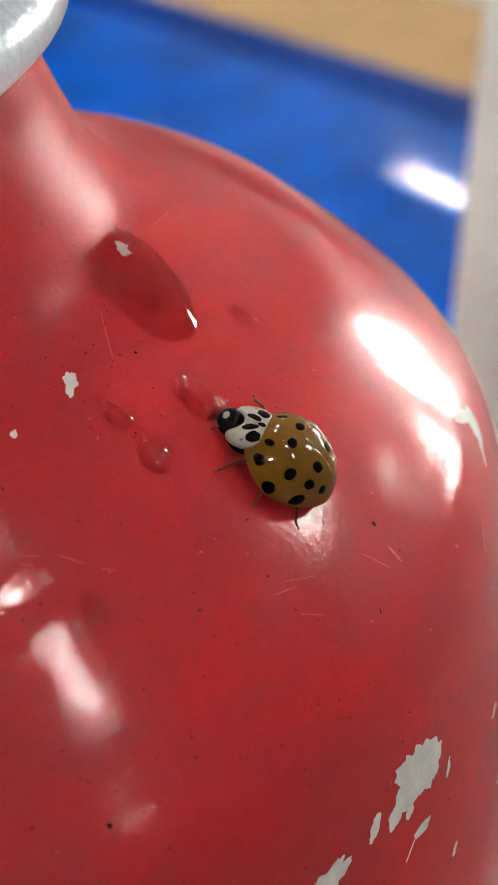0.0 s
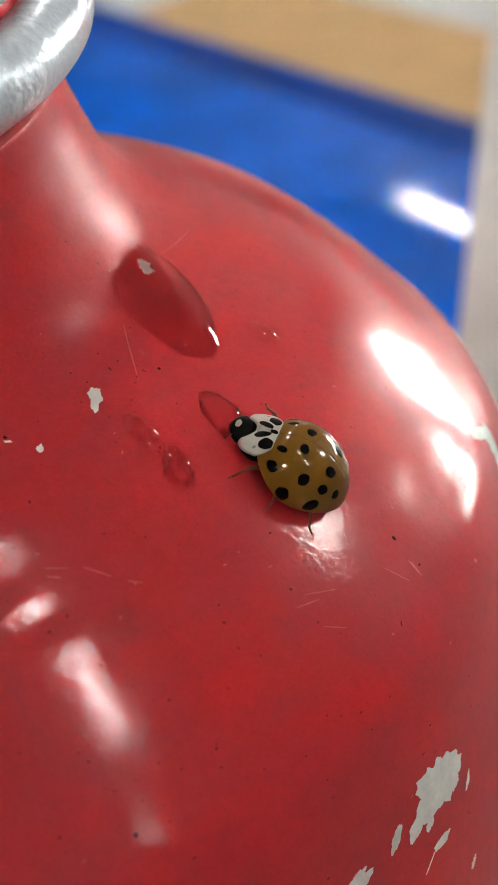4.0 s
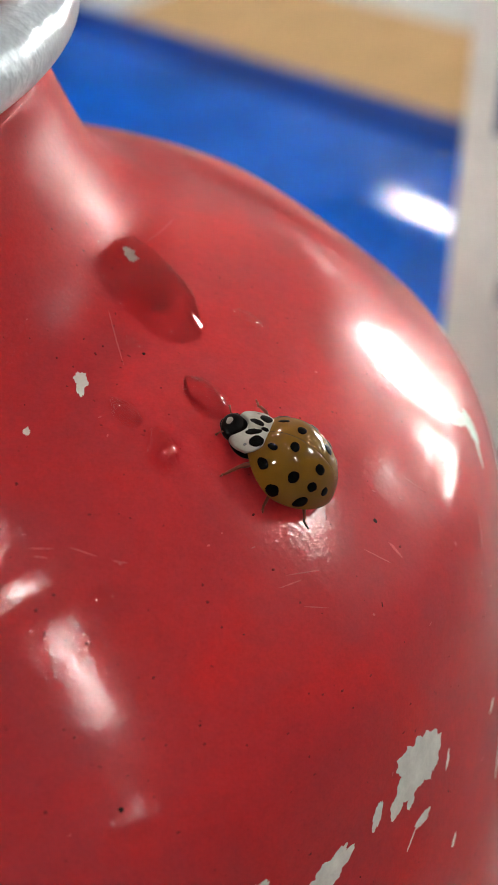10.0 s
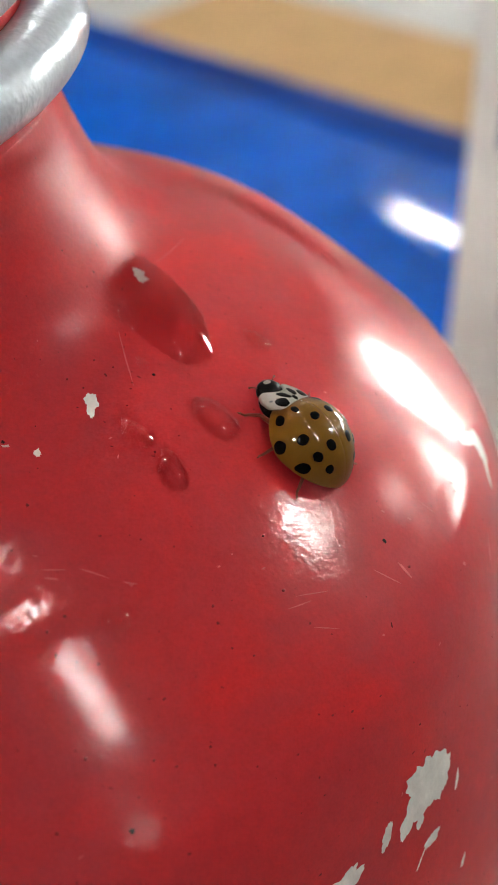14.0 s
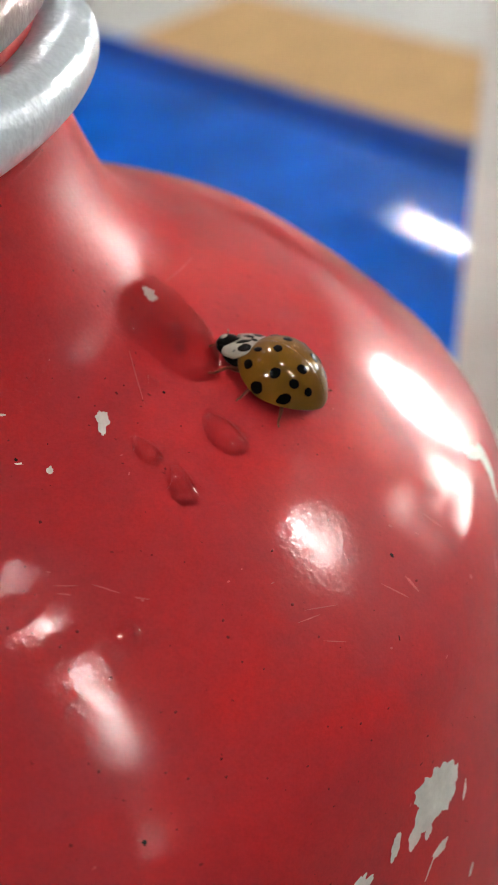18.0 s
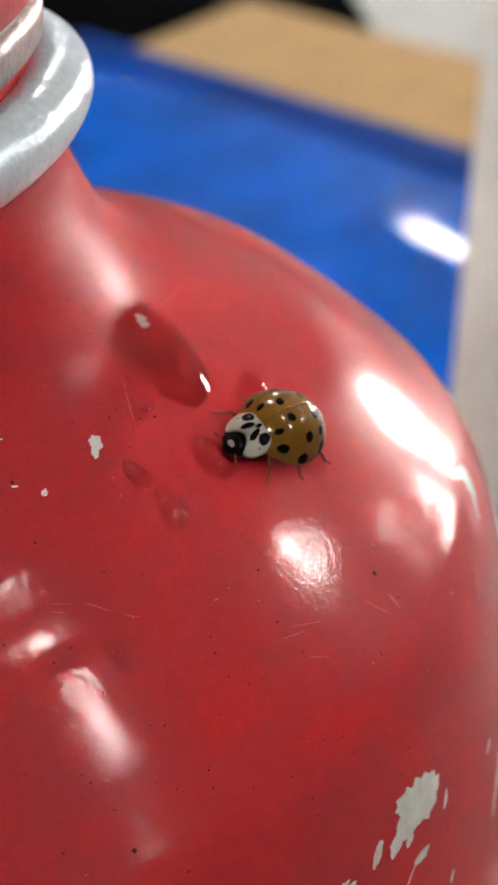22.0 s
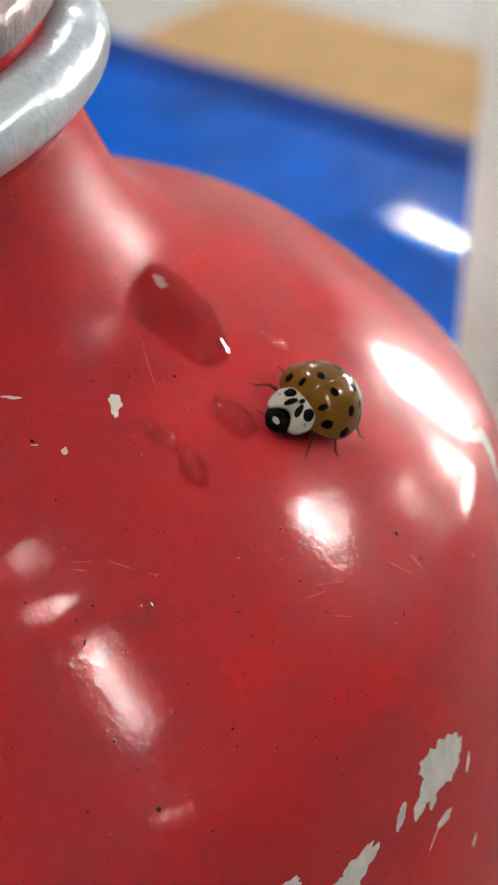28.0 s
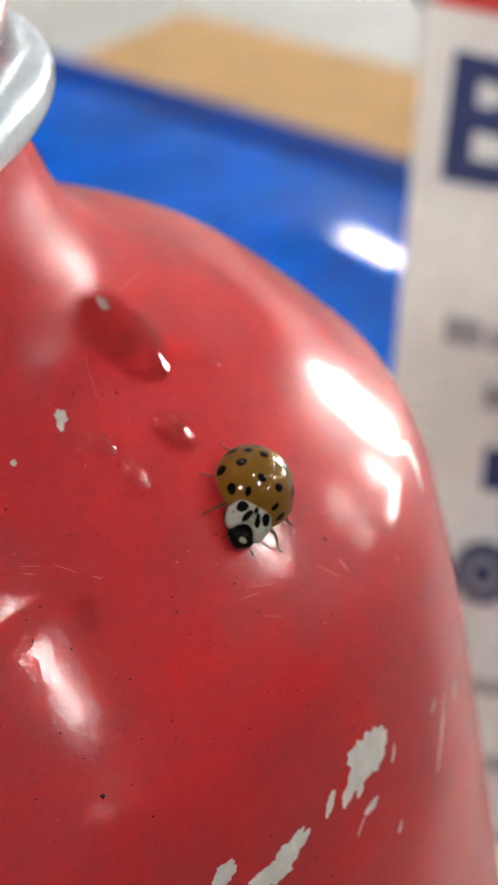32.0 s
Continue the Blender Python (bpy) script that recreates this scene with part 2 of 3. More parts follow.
def tube(points, radii, sides=10):
    """A tapered round bar along points."""
    bm = bmesh.new()
    rings = []
    pts = [Vector(p) for p in points]
    for i, p in enumerate(pts):
        d = (pts[min(i + 1, len(pts) - 1)] - pts[max(i - 1, 0)]).normalized()
        a = d.orthogonal().normalized()
        if i and rings:
            a = (last - d * last.dot(d)).normalized()
        last = a
        b = d.cross(a)
        rings.append([bm.verts.new(p + radii[i] * (math.cos(t) * a + math.sin(t) * b)) for t in (2 * math.pi * k / sides for k in range(sides))])
    for r0, r1 in zip(rings, rings[1:]):
        for k in range(sides):
            bm.faces.new((r0[k], r0[(k + 1) % sides], r1[(k + 1) % sides], r1[k]))
    bm.faces.new(rings[0][::-1])
    bm.faces.new(rings[-1])
    return bm


# ---------------------------------------------------------------- the bottle's surface
R, Z0 = 0.036, 0.175
OUTLINE = [(1.017, 0.0), (1.012, 0.12), (1.005, 0.22), (0.995, 0.335), (0.971, 0.408), (0.929, 0.469), (0.866, 0.549), (0.789, 0.633), (0.707, 0.690), (0.655, 0.718), (0.603, 0.744), (0.562, 0.774), (0.530, 0.808), (0.507, 0.850), (0.494, 0.890), (0.485, 0.925), (0.477, 0.96), (0.472, 1.0)]


def spline(points, steps):
    q = [Vector(p) for p in points]
    q = [2 * q[0] - q[1]] + q + [2 * q[-1] - q[-2]]
    out = []
    for p0, p1, p2, p3 in zip(q, q[1:], q[2:], q[3:]):
        for i in range(steps):
            f = i / steps
            out.append(p1 + 0.5 * f * (p2 - p0 + f * (2 * p0 - 5 * p1 + 4 * p2 - p3 + f * (3 * (p1 - p2) + p3 - p0))))
    return out + [q[-2]]


SHOULDER = spline(OUTLINE, 10)
PROFILE = [Vector((1.017 + 0.004 * (9 - i) / 9, -0.5 + 0.05 * i)) for i in range(10)] + SHOULDER
RUN = [0.0]
for pa, pb in zip(PROFILE, PROFILE[1:]):
    RUN.append(RUN[-1] + (pb - pa).length * R * 1000)
RUN = [s - 0.5 * R * 1000 for s in RUN]
PR, PZ = [p.x * R for p in PROFILE], [p.y * R + Z0 for p in PROFILE]


def swell(theta, s):
    """A shallow bulge in the beaten metal where the shoulder turns up into the neck."""
    return 0.00050 * math.exp(-0.5 * ((s - 37.4) / (1.7 if s < 37.4 else 3.0)) ** 2 - 0.5 * ((theta + 30) / 17) ** 2)


def on_bottle(theta, s, lift=0.0):
    """The place on the bottle at theta degrees round it and s mm up its outline, lifted by lift metres, and the normal."""
    r, z = float(np.interp(s, RUN, PR)), float(np.interp(s, RUN, PZ))
    dr = float(np.interp(s + 0.3, RUN, PR) - np.interp(s - 0.3, RUN, PR))
    dz = float(np.interp(s + 0.3, RUN, PZ) - np.interp(s - 0.3, RUN, PZ))
    k = math.hypot(dr, dz)
    a = radians(theta)
    n = Vector((dz / k * math.cos(a), dz / k * math.sin(a), -dr / k))
    return Vector((r * math.cos(a), r * math.sin(a), z)) + n * (lift + swell(theta, s)), n


def patch(seg, rim, lift, rings=5, around=40, sag=0.0, wall=True, polar=False):
    """A closed blister on the bottle between two places (theta, s) with a width in mm. rim(angle) shapes the outline
    (with polar, it is the radius in mm), lift(rho, angle) the height in metres."""
    t0, s0, t1, s1, width = seg
    rm = float(np.interp((s0 + s1) / 2, RUN, PR)) * 1000
    da, db = radians(t1 - t0) * rm, s1 - s0
    length = math.hypot(da, db)
    ua, ub = da / length, db / length
    half = length / 2 + width * 0.18
    if polar:
        half, width = 1.0, 2.0
    bm = bmesh.new()

    def at(x, y, h):
        a, b = x * ua - y * ub, x * ub + y * ua
        s = (s0 + s1) / 2 + b
        r = float(np.interp(s, RUN, PR)) * 1000
        return bm.verts.new(on_bottle((t0 + t1) / 2 + math.degrees(a / r), s, h)[0])

    top = at(half * sag, 0, lift(0.0, 0.0))
    loops = []
    for i in range(1, rings + 1):
        rho = i / rings
        loops.append([])
        for k in range(around):
            w = 2 * math.pi * k / around
            q = rim(w) if polar else 1 + (rim(w) - 1) * rho ** 3
            loops[-1].append(at(half * (q * rho * math.cos(w) + sag * (1 - rho)), width / 2 * q * rho * math.sin(w), lift(rho, w)))
    if wall:
        loops.append([])
        for k in range(around):
            w = 2 * math.pi * k / around
            loops[-1].append(at(half * rim(w) * math.cos(w), width / 2 * rim(w) * math.sin(w), -0.00005))
    for k in range(around):
        bm.faces.new((top, loops[0][k], loops[0][(k + 1) % around]))
    for a, b in zip(loops, loops[1:]):
        for k in range(around):
            bm.faces.new((a[k], b[k], b[(k + 1) % around], a[(k + 1) % around]))
    return bm


def jagged(seed, rough=0.25):
    def rim(w):
        p = Vector((math.cos(w) * 1.3, math.sin(w) * 1.3, seed * 3.7))
        return 1.0 + rough * (noise.noise(p) * 1.1 + noise.noise(p * 3.1) * 0.7 + noise.noise(p * 8.0) * 0.28)
    return rim


# ---------------------------------------------------------------- the room
X0, X1, Y0, Y1, FLOOR, CEIL = -3.4, 4.0, -3.4, 5.2, -0.74, 1.9


def room():
    tagged(part("floor", cuboid(X0, X1, Y0, Y1, FLOOR - 0.1, FLOOR), M_FLOOR), "dull grey room floor", "floor", kind="structure")
    tagged(part("ceiling", cuboid(X0, X1, Y0, Y1, CEIL, CEIL + 0.1), M_CEILING), "white painted ceiling", "ceiling", kind="structure")
    tagged(part("wall_west", cuboid(X0 - 0.2, X0, Y0 - 0.2, Y1 + 0.2, FLOOR - 0.1, CEIL + 0.1), M_WALL), "plain painted wall", "wall", kind="structure")
    tagged(part("wall_south", cuboid(X0, X1, Y0 - 0.2, Y0, FLOOR - 0.1, CEIL + 0.1), M_WALL), "plain painted wall", "wall", kind="structure")
    tagged(part("wall_north", cuboid(X0, X1, Y1, Y1 + 0.2, FLOOR - 0.1, CEIL + 0.1), M_WALL), "plain painted wall", "wall", kind="structure")
    # east wall with its window openings
    bm = bmesh.new()
    spans = sorted(WINDOWS)
    lo, hi = FLOOR - 0.1, CEIL + 0.1
    y = Y0 - 0.2
    for y0, y1, z0, z1, _ in spans:
        box(bm, X1, X1 + 0.2, y, y0, lo, hi)
        box(bm, X1, X1 + 0.2, y0, y1, lo, z0)
        box(bm, X1, X1 + 0.2, y0, y1, z1, hi)
        y = y1
    box(bm, X1, X1 + 0.2, y, Y1 + 0.2, lo, hi)
    tagged(part("wall_east", bm, M_WALL, smooth=False), "painted wall with bright windows", "wall", kind="structure")
    for i, (y0, y1, z0, z1, clear) in enumerate(spans):
        w = thing("window_%d" % (i + 1), pose(X1 + 0.06, (y0 + y1) / 2, z0), "bright window with a white frame", "window", kind="structure")
        h, g = (y1 - y0) / 2, 0.05
        part("window_frame", box(box(box(cuboid(-0.03, 0.03, -h, h, 0, g), -0.03, 0.03, -h, h, z1 - z0 - g, z1 - z0), -0.03, 0.03, -h, -h + g, g, z1 - z0 - g),
                                 -0.03, 0.03, h - g, h, g, z1 - z0 - g), M_FRAME, w, smooth=False)
        part("window_sill", cuboid(-0.16, -0.03, -h - 0.03, h + 0.03, -0.03, 0.0, bevel=0.005), M_FRAME, w, smooth=False)
        # unseen grey panes, added to weaken the light of the dimmer windows
        if clear < 1:
            part("pane", cuboid(-0.008, 0.0, -h + g, h - g, g, z1 - z0 - g), M_PANES[clear], w, "grey pane added to dim the window", smooth=False)
    back = part("backdrop", cuboid(X1 + 0.6, X1 + 0.62, Y0 - 2, Y1 + 3, FLOOR - 1, CEIL + 2), M_SKYGLOW)
    tagged(back, "pale overcast sky outside the windows", "sky", kind="structure")


# y0, y1, z0, z1 of each window opening, and how clear its pane is
WINDOWS = [(3.50, 4.55, -0.24, 0.38, 1.0), (1.95, 3.02, -0.12, 0.38, 0.4), (1.34, 1.94, 0.75, 1.00, 0.3), (0.10, 0.88, 1.62, 1.87, 0.5)]


def ceiling_light(x, y, turn, length, width):
    lamp = thing("ceiling_light", pose(x, y, CEIL, 0, 0, turn), "flat white ceiling light with a glowing diffuser", "ceiling light", "ceiling lights")
    a, b, g = length / 2, width / 2, 0.03
    part("frame", box(box(box(cuboid(-a - g, a + g, -b - g, -b, -0.06, 0), -a - g, a + g, b, b + g, -0.06, 0), -a - g, -a, -b, b, -0.06, 0), a, a + g, -b, b, -0.06, 0), M_FRAME, lamp, smooth=False)
    part("diffuser", cuboid(-a, a, -b, b, -0.05, -0.03), M_PANEL, lamp, "glowing white diffuser", smooth=False)


room()
# x, y, turn, length, width; the last two are unseen, added as fill light
for row in ((1.47, -1.44, -51, 0.90, 0.05), (2.22, -2.62, -48, 0.17, 0.06), (2.74, -3.30, -50, 0.07, 0.04), (0.68, -0.45, -54, 0.18, 0.06), (0.48, -0.06, -60, 0.05, 0.03),
            (3.72, 0.40, 0, 0.36, 0.26),
            (0.82, 3.9, -75, 1.0, 0.09), (0.10, 1.0, 20, 0.18, 0.165), (-0.9, -1.4, 0, 0.27, 0.24)):
    ceiling_light(*row)


# ---------------------------------------------------------------- table and what lies on it
def table():
    t = thing("table", pose(0, 0, FLOOR, 0, 0, -17), "pale grey laminate table", "table")
    h = -FLOOR
    part("tabletop", cuboid(-1.1, 0.158, -0.35, 1.15, h - 0.03, h, bevel=0.004), M_TABLE, t, smooth=False)
    for sx in (-1.0, 0.09):
        for sy in (-0.28, 1.08):
            part("leg", tube([(sx, sy, 0), (sx, sy, h - 0.03)], [0.02, 0.022], 16), M_FRAME, t)


table()


def blue_packet():
    """A puffy sheet of glossy blue film, with creases that run along it."""
    p = thing("plastic_packet", pose(0.0, 0.450, 0.0, 0, 0, -60), "glossy blue plastic packet lying flat on the table", "packet")
    nx, ny, lx, ly = 70, 40, 0.40, 0.20
    bm = bmesh.new()
    grid = []
    for side in (1, 0):
        for i in range(nx + 1):
            for j in range(ny + 1):
                u, v = i / nx * 2 - 1, j / ny * 2 - 1
                puff = max(0.0, (1 - u ** 6) * (1 - v ** 6)) ** 0.6
                wave = noise.noise(Vector((u * 1.6, v * 7.0, 0.3))) * 0.0005 + noise.noise(Vector((u * 4.0, v * 15.0, 4.3))) * 0.00015
                z = 0.0012 + side * puff * (0.007 + wave)
                grid.append(bm.verts.new((u * lx / 2, v * ly / 2, z - 0.0012 * (1 - side))))
    k = (nx + 1) * (ny + 1)
    for i in range(nx):
        for j in range(ny):
            a, b, c, d = i * (ny + 1) + j, (i + 1) * (ny + 1) + j, (i + 1) * (ny + 1) + j + 1, i * (ny + 1) + j + 1
            bm.faces.new((grid[a], grid[b], grid[c], grid[d]))
            bm.faces.new((grid[k + d], grid[k + c], grid[k + b], grid[k + a]))
    part("film", bm, M_BLUE, p)
    part("hem", cuboid(-lx / 2, lx / 2, ly / 2 - 0.013, ly / 2 + 0.005, 0.0, 0.0076, bevel=0.002), M_BLUE_DARK, p, "darker folded hem", smooth=False)
    for sx in (-1, 1):
        part("seam", cuboid(sx * lx / 2 - 0.006, sx * lx / 2 + 0.006, -ly / 2, ly / 2 - 0.014, 0.0, 0.002, bevel=0.0006), M_BLUE_DARK, p, "flat welded seam", smooth=False)


blue_packet()


def cardboard():
    c = thing("cardboard_sheet", pose(0.069, 0.673, 0.0, 0, 0, -61), "flat brown cardboard sheet lying on the table", "cardboard")
    part("sheet", cuboid(0, 0.30, -0.13, 0.0, 0.0026, 0.0050, bevel=0.0008), M_CARDBOARD, c, smooth=False)
    part("fold", cuboid(0.16, 0.30, -0.128, -0.10, 0.0, 0.0025, bevel=0.0006), M_CARDBOARD, c, "flap folded under the sheet", smooth=False)


cardboard()


def carton():
    """A white printed carton with a slanting face; u runs across the face, v up it."""
    o = Vector((0.0742, 0.1447, 0.1559))
    u = Vector((0.917, -0.087, -0.390)).normalized()
    v = Vector((0.329, 0.624, 0.709))
    v = (v - u * v.dot(u)).normalized()
    n = u.cross(v)
    face = Matrix((u, v, n)).transposed().to_4x4()
    face.translation = o
    c = thing("carton", Matrix.Identity(4), "white printed carton with a slanting face and a red band", "carton")
    u0, u1, v0, v1 = -0.0039, 0.075, -0.135, 0.045
    bm = bmesh.new()
    top = [o + u * a + v * b for a, b in ((u0 + 0.0022, v0), (u1, v0), (u1, v1), (u0 - 0.0035, v1))]
    a = [bm.verts.new(p) for p in top]
    b = [bm.verts.new((p.x, p.y, 0)) for p in top]
    bm.faces.new(a)
    bm.faces.new(b[::-1])
    for i in range(4):
        bm.faces.new((a[i], b[i], b[(i + 1) % 4], a[(i + 1) % 4]))
    bmesh.ops.bevel(bm, geom=bm.edges[:], offset=0.0008, segments=2, affect="EDGES")
    part("body", bm, M_PAPER, c, smooth=False)

    def flat(name, x0, x1, y0, y1, mat, lift=0.0003, parent=c, label=""):
        q = part(name, cuboid(x0, x1, y0, y1, 0.0001, lift), mat, parent, label, smooth=False)
        q.matrix_basis = face
        return q

    flat("band", u0 - 0.001, u1 - 0.002, 0.0062, v1 - 0.002, M_INK_RED, 0.0003, c, "red printed band")
    flat("flap", u0 + 0.006, u1 - 0.002, v0 + 0.002, -0.0645, M_PAPER_LIGHT, 0.0006, c, "lighter paper flap")
    # large navy letter
    cu = bpy.data.curves.new("letter", "FONT")
    cu.body, cu.size, cu.extrude, cu.offset = "B", 0.0268, 0.0002, 0.0007
    tmp = new("tmp", cu)
    me = bpy.data.meshes.new_from_object(tmp.evaluated_get(bpy.context.evaluated_depsgraph_get()))
    bpy.data.objects.remove(tmp)
    me.materials.append(M_INK_BLUE)
    letter = new("letter", me)
    letter.parent = c
    letter.matrix_basis = face @ pose(-0.002, -0.0196, 0.0003)
    tagged(letter, "large navy capital letter")
    # lines of small print, too blurred to read
    for x, y, w, h, mat in ((0.0026, -0.0440, 0.0055, 0.0038, M_INK_GREY), (0.0090, -0.0440, 0.012, 0.0030, M_INK_GREY), (0.0095, -0.0525, 0.02, 0.0034, M_INK_GREY),
                            (0.0105, -0.0640, 0.004, 0.0060, M_INK_BLUE)):
        flat("print_bar", x, x + w, y, y + h, mat, 0.0004)
    for x, y, w, h in ((0.0105, -0.0925, 0.02, 0.0022), (0.0115, -0.1025, 0.02, 0.0018), (0.0125, -0.112, 0.02, 0.002)):
        flat("print_bar", x, x + w, y, y + h, M_INK_GREY, 0.0009)
    disc = revolve([(0, 0.0001), (0.0044, 0.0001), (0.0044, 0.0010), (0.0042, 0.0011), (0, 0.0011)], 40)
    d = part("round_mark", disc, M_INK_BLUE, c, "round navy printed mark", smooth=False)
    d.matrix_basis = face @ pose(0.0120, -0.0757, 0)
    ring = revolve([(0.0016, 0.0010), (0.0026, 0.0010), (0.0026, 0.0013), (0.0016, 0.0013)], 32, closed=True)
    d2 = part("round_mark", ring, M_INK_GREY, c, "round navy printed mark", smooth=False)
    d2.matrix_basis = face @ pose(0.0117, -0.0760, 0)


carton()

# ---------------------------------------------------------------- the bottle
bottle = thing("bottle", pose(0, 0, 0), "worn red enamelled metal bottle with chipped paint", "bottle")
base = [(0.0, 0.002), (0.024, 0.002), (0.028, 0.0), (0.032, 0.0005), (0.0358, 0.003), (0.0367, 0.008)] + [(0.03675, 0.02 + 0.01 * i) for i in range(14)]
hull = revolve(base + [(p.x * R, p.y * R + Z0) for p in PROFILE] + [(0.46 * R, 1.02 * R + Z0), (0.40 * R, 1.02 * R + Z0)], 320)
for v in hull.verts:
    if v.co.z > 0.195 and v.co.xy.length > 0.016:
        th = math.degrees(math.atan2(v.co.y, v.co.x))
        up = float(np.interp(v.co.z, PZ, RUN))
        v.co += on_bottle(th, up)[1] * swell(th, up)
body = part("body", hull, M_RED, bottle)


def ringlet(points):
    return [(r * R, z * R + Z0) for r, z in points]


part("neck_ring", revolve(ringlet([(0.486 + 0.053 * math.cos(a), 1.081 + 0.050 * math.sin(a)) for a in (2 * math.pi * i / 40 for i in range(40))]), 220, closed=True),
     M_SILVER, bottle, "thick silver aluminium ring round the neck")
part("collar", revolve(ringlet([(0.474, 0.99), (0.466, 1.05), (0.462, 1.15), (0.45, 1.19), (0.42, 1.19)]), 200), M_RED, bottle, "red painted mouth of the bottle")
part("cap_skirt", revolve(ringlet([(0.43, 1.149), (0.478, 1.150), (0.488, 1.157), (0.495, 1.185), (0.500, 1.215), (0.42, 1.22)]), 200), M_SILVER_REDDENED, bottle,
     "dull silver skirt under the cap, red reflection in its colour")
part("cap", revolve(ringlet([(0.40, 1.221), (0.496, 1.221), (0.504, 1.228), (0.507, 1.30), (0.500, 1.8), (0.485, 1.86), (0.44, 1.90), (0.0, 1.91)]), 200), M_CAP, bottle,
     "red screw cap")

# patches where the paint has flaked off: (theta, s) to (theta, s), width in mm
CHIPS = [
    (-40.01, 7.98, -43.47, 9.11, 2.70),
    (-38.90, 8.51, -40.15, 7.51, 0.85),
    (-43.81, 8.22, -45.69, 7.61, 0.90),
    (-43.23, 7.43, -44.01, 7.09, 0.40),
    (-37.87, 7.13, -38.69, 6.46, 0.22),
    (-46.48, 8.92, -47.89, 7.94, 0.50),
    (-42.02, 5.75, -43.58, 5.71, 0.50),
    (-43.82, 5.68, -45.21, 5.11, 0.08),
    (-39.44, 2.60, -40.16, 2.24, 0.20),
    (-43.00, 32.93, -44.27, 32.44, 0.62),
    (-44.08, 32.62, -45.40, 32.16, 0.30),
    (-53.07, 32.29, -53.58, 32.03, 0.30),
    (-14.90, 16.50, -12.10, 15.10, 0.80),
    (-12.20, 15.50, -14.30, 14.50, 0.90),
    (-13.80, 14.80, -16.20, 13.90, 0.30),
    (-50.46, 8.39, -54.05, 7.73, 1.30),
    (-52.91, 7.49, -56.34, 7.95, 1.30),
    (-57.68, 9.99, -59.26, 9.53, 1.10),
    (-27.25, 4.31, -31.62, 1.84, 0.14),
    (-29.38, 5.52, -30.36, 5.26, 0.12),
    (-23.17, 3.47, -24.54, 2.98, 0.07),
    (-55.12, 35.94, -52.98, 35.44, 0.14),
    (-55.97, 33.34, -55.20, 33.13, 0.09),
]
for i, c in enumerate(CHIPS):
    b = patch(c, jagged(i + 1, 0.34 if c[4] > 0.3 else 0.5), lambda rho, w: 0.000018, 4, 72 if c[4] > 0.3 else 28)
    part("paint_chip", b, M_CHIP, body, "bare pale grey patch of flaked paint", smooth=False)

part("paint_chip", patch((-20.2, 35.05, -20.4, 34.95, 1.0), lambda w: 0.40 * jagged(77, 0.6)(w), lambda rho, w: 0.000018, 4, 72, polar=True), M_CHIP, body,
     "bare pale grey patch of flaked paint", smooth=False)

SCRATCHES = [
    (-60.89, 27.45, -59.22, 26.96, 0.05),
    (-57.90, 26.58, -56.57, 25.76, 0.06),
    (-55.67, 25.22, -54.79, 24.85, 0.06),
    (-32.36, 34.20, -37.98, 32.09, 0.06),
    (-43.92, 20.20, -41.18, 19.31, 0.04),
    (-36.38, 18.38, -35.19, 16.95, 0.06),
    (-26.82, 18.28, -26.31, 17.06, 0.05),
    (-45.17, 20.03, -43.11, 19.60, 0.05),
    (-44.43, 18.68, -42.93, 17.95, 0.05),
    (-33.79, 17.55, -33.88, 16.69, 0.16),
    (-22.09, 13.57, -24.15, 12.44, 0.12),
    (-27.74, 14.48, -27.84, 14.36, 0.20),
    (-39.98, 16.20, -39.90, 16.12, 0.10),
    (-15.10, 34.59, -4.44, 33.36, 0.05),
    (-61.07, 27.08, -60.17, 26.76, 0.06),
    (-55.32, 25.00, -55.22, 24.91, 0.12),
]
for i, c in enumerate(SCRATCHES):
    part("scratch", patch(c, jagged(i + 40, 0.3), lambda rho, w: 0.000012, 2, 30), M_SCRATCH, body, "thin pale scratch", smooth=False)

SPECKS = [
    (-55.50, 33.46, 0.22),
    (-33.29, 18.66, 0.28),
    (-35.21, 31.63, 0.22),
    (-64.74, 16.62, 0.30),
    (-44.58, 20.78, 0.18),
    (-50.54, 22.26, 0.16),
    (-43.47, 34.20, 0.14),
    (-39.19, 33.26, 0.12),
    (-58.19, 30.27, 0.20),
    (-46.24, 14.95, 0.12),
    (-47.82, 15.46, 0.10),
    (-61.46, 25.29, 0.20),
    (-42.61, 23.07, 0.14),
    (-43.44, 14.44, 0.10),
    (-65.32, 19.97, 0.16),
    (-61.12, 18.55, 0.14),
    (-69.30, 17.93, 0.18),
    (-41.05, 11.67, 0.10),
    (-57.44, 17.02, 0.14),
    (-58.15, 20.38, 0.12),
    (-59.91, 17.85, 0.12),
    (-57.06, 17.73, 0.10),
    (-62.03, 14.65, 0.16),
    (-61.16, 22.95, 0.14),
    (-63.33, 25.09, 0.16),
    (-39.24, 33.19, 0.12),
    (-37.55, 33.25, 0.10),
    (-37.98, 32.09, 0.09),
    (-38.54, 34.08, 0.10),
    (-33.79, 33.57, 0.08),
    (-42.81, 33.43, 0.10),
    (-33.22, 16.98, 0.16),
    (-50.23, 19.59, 0.10),
    (-51.81, 15.23, 0.10),
]
for i, (th, s, d) in enumerate(SPECKS):
    part("dirt_speck", patch((th - 0.1, s, th + 0.1, s, d * 0.8), jagged(i + 80, 0.4), lambda rho, w: 0.00004 * (1 - rho * rho) + 0.00001, 3, 16), M_SPECK if d > 0.2 else M_SMUT, body, "tiny dark speck of grit")

# finer grit, nicks and pale scuffs strewn over the worn paint
strew = random.Random(11)
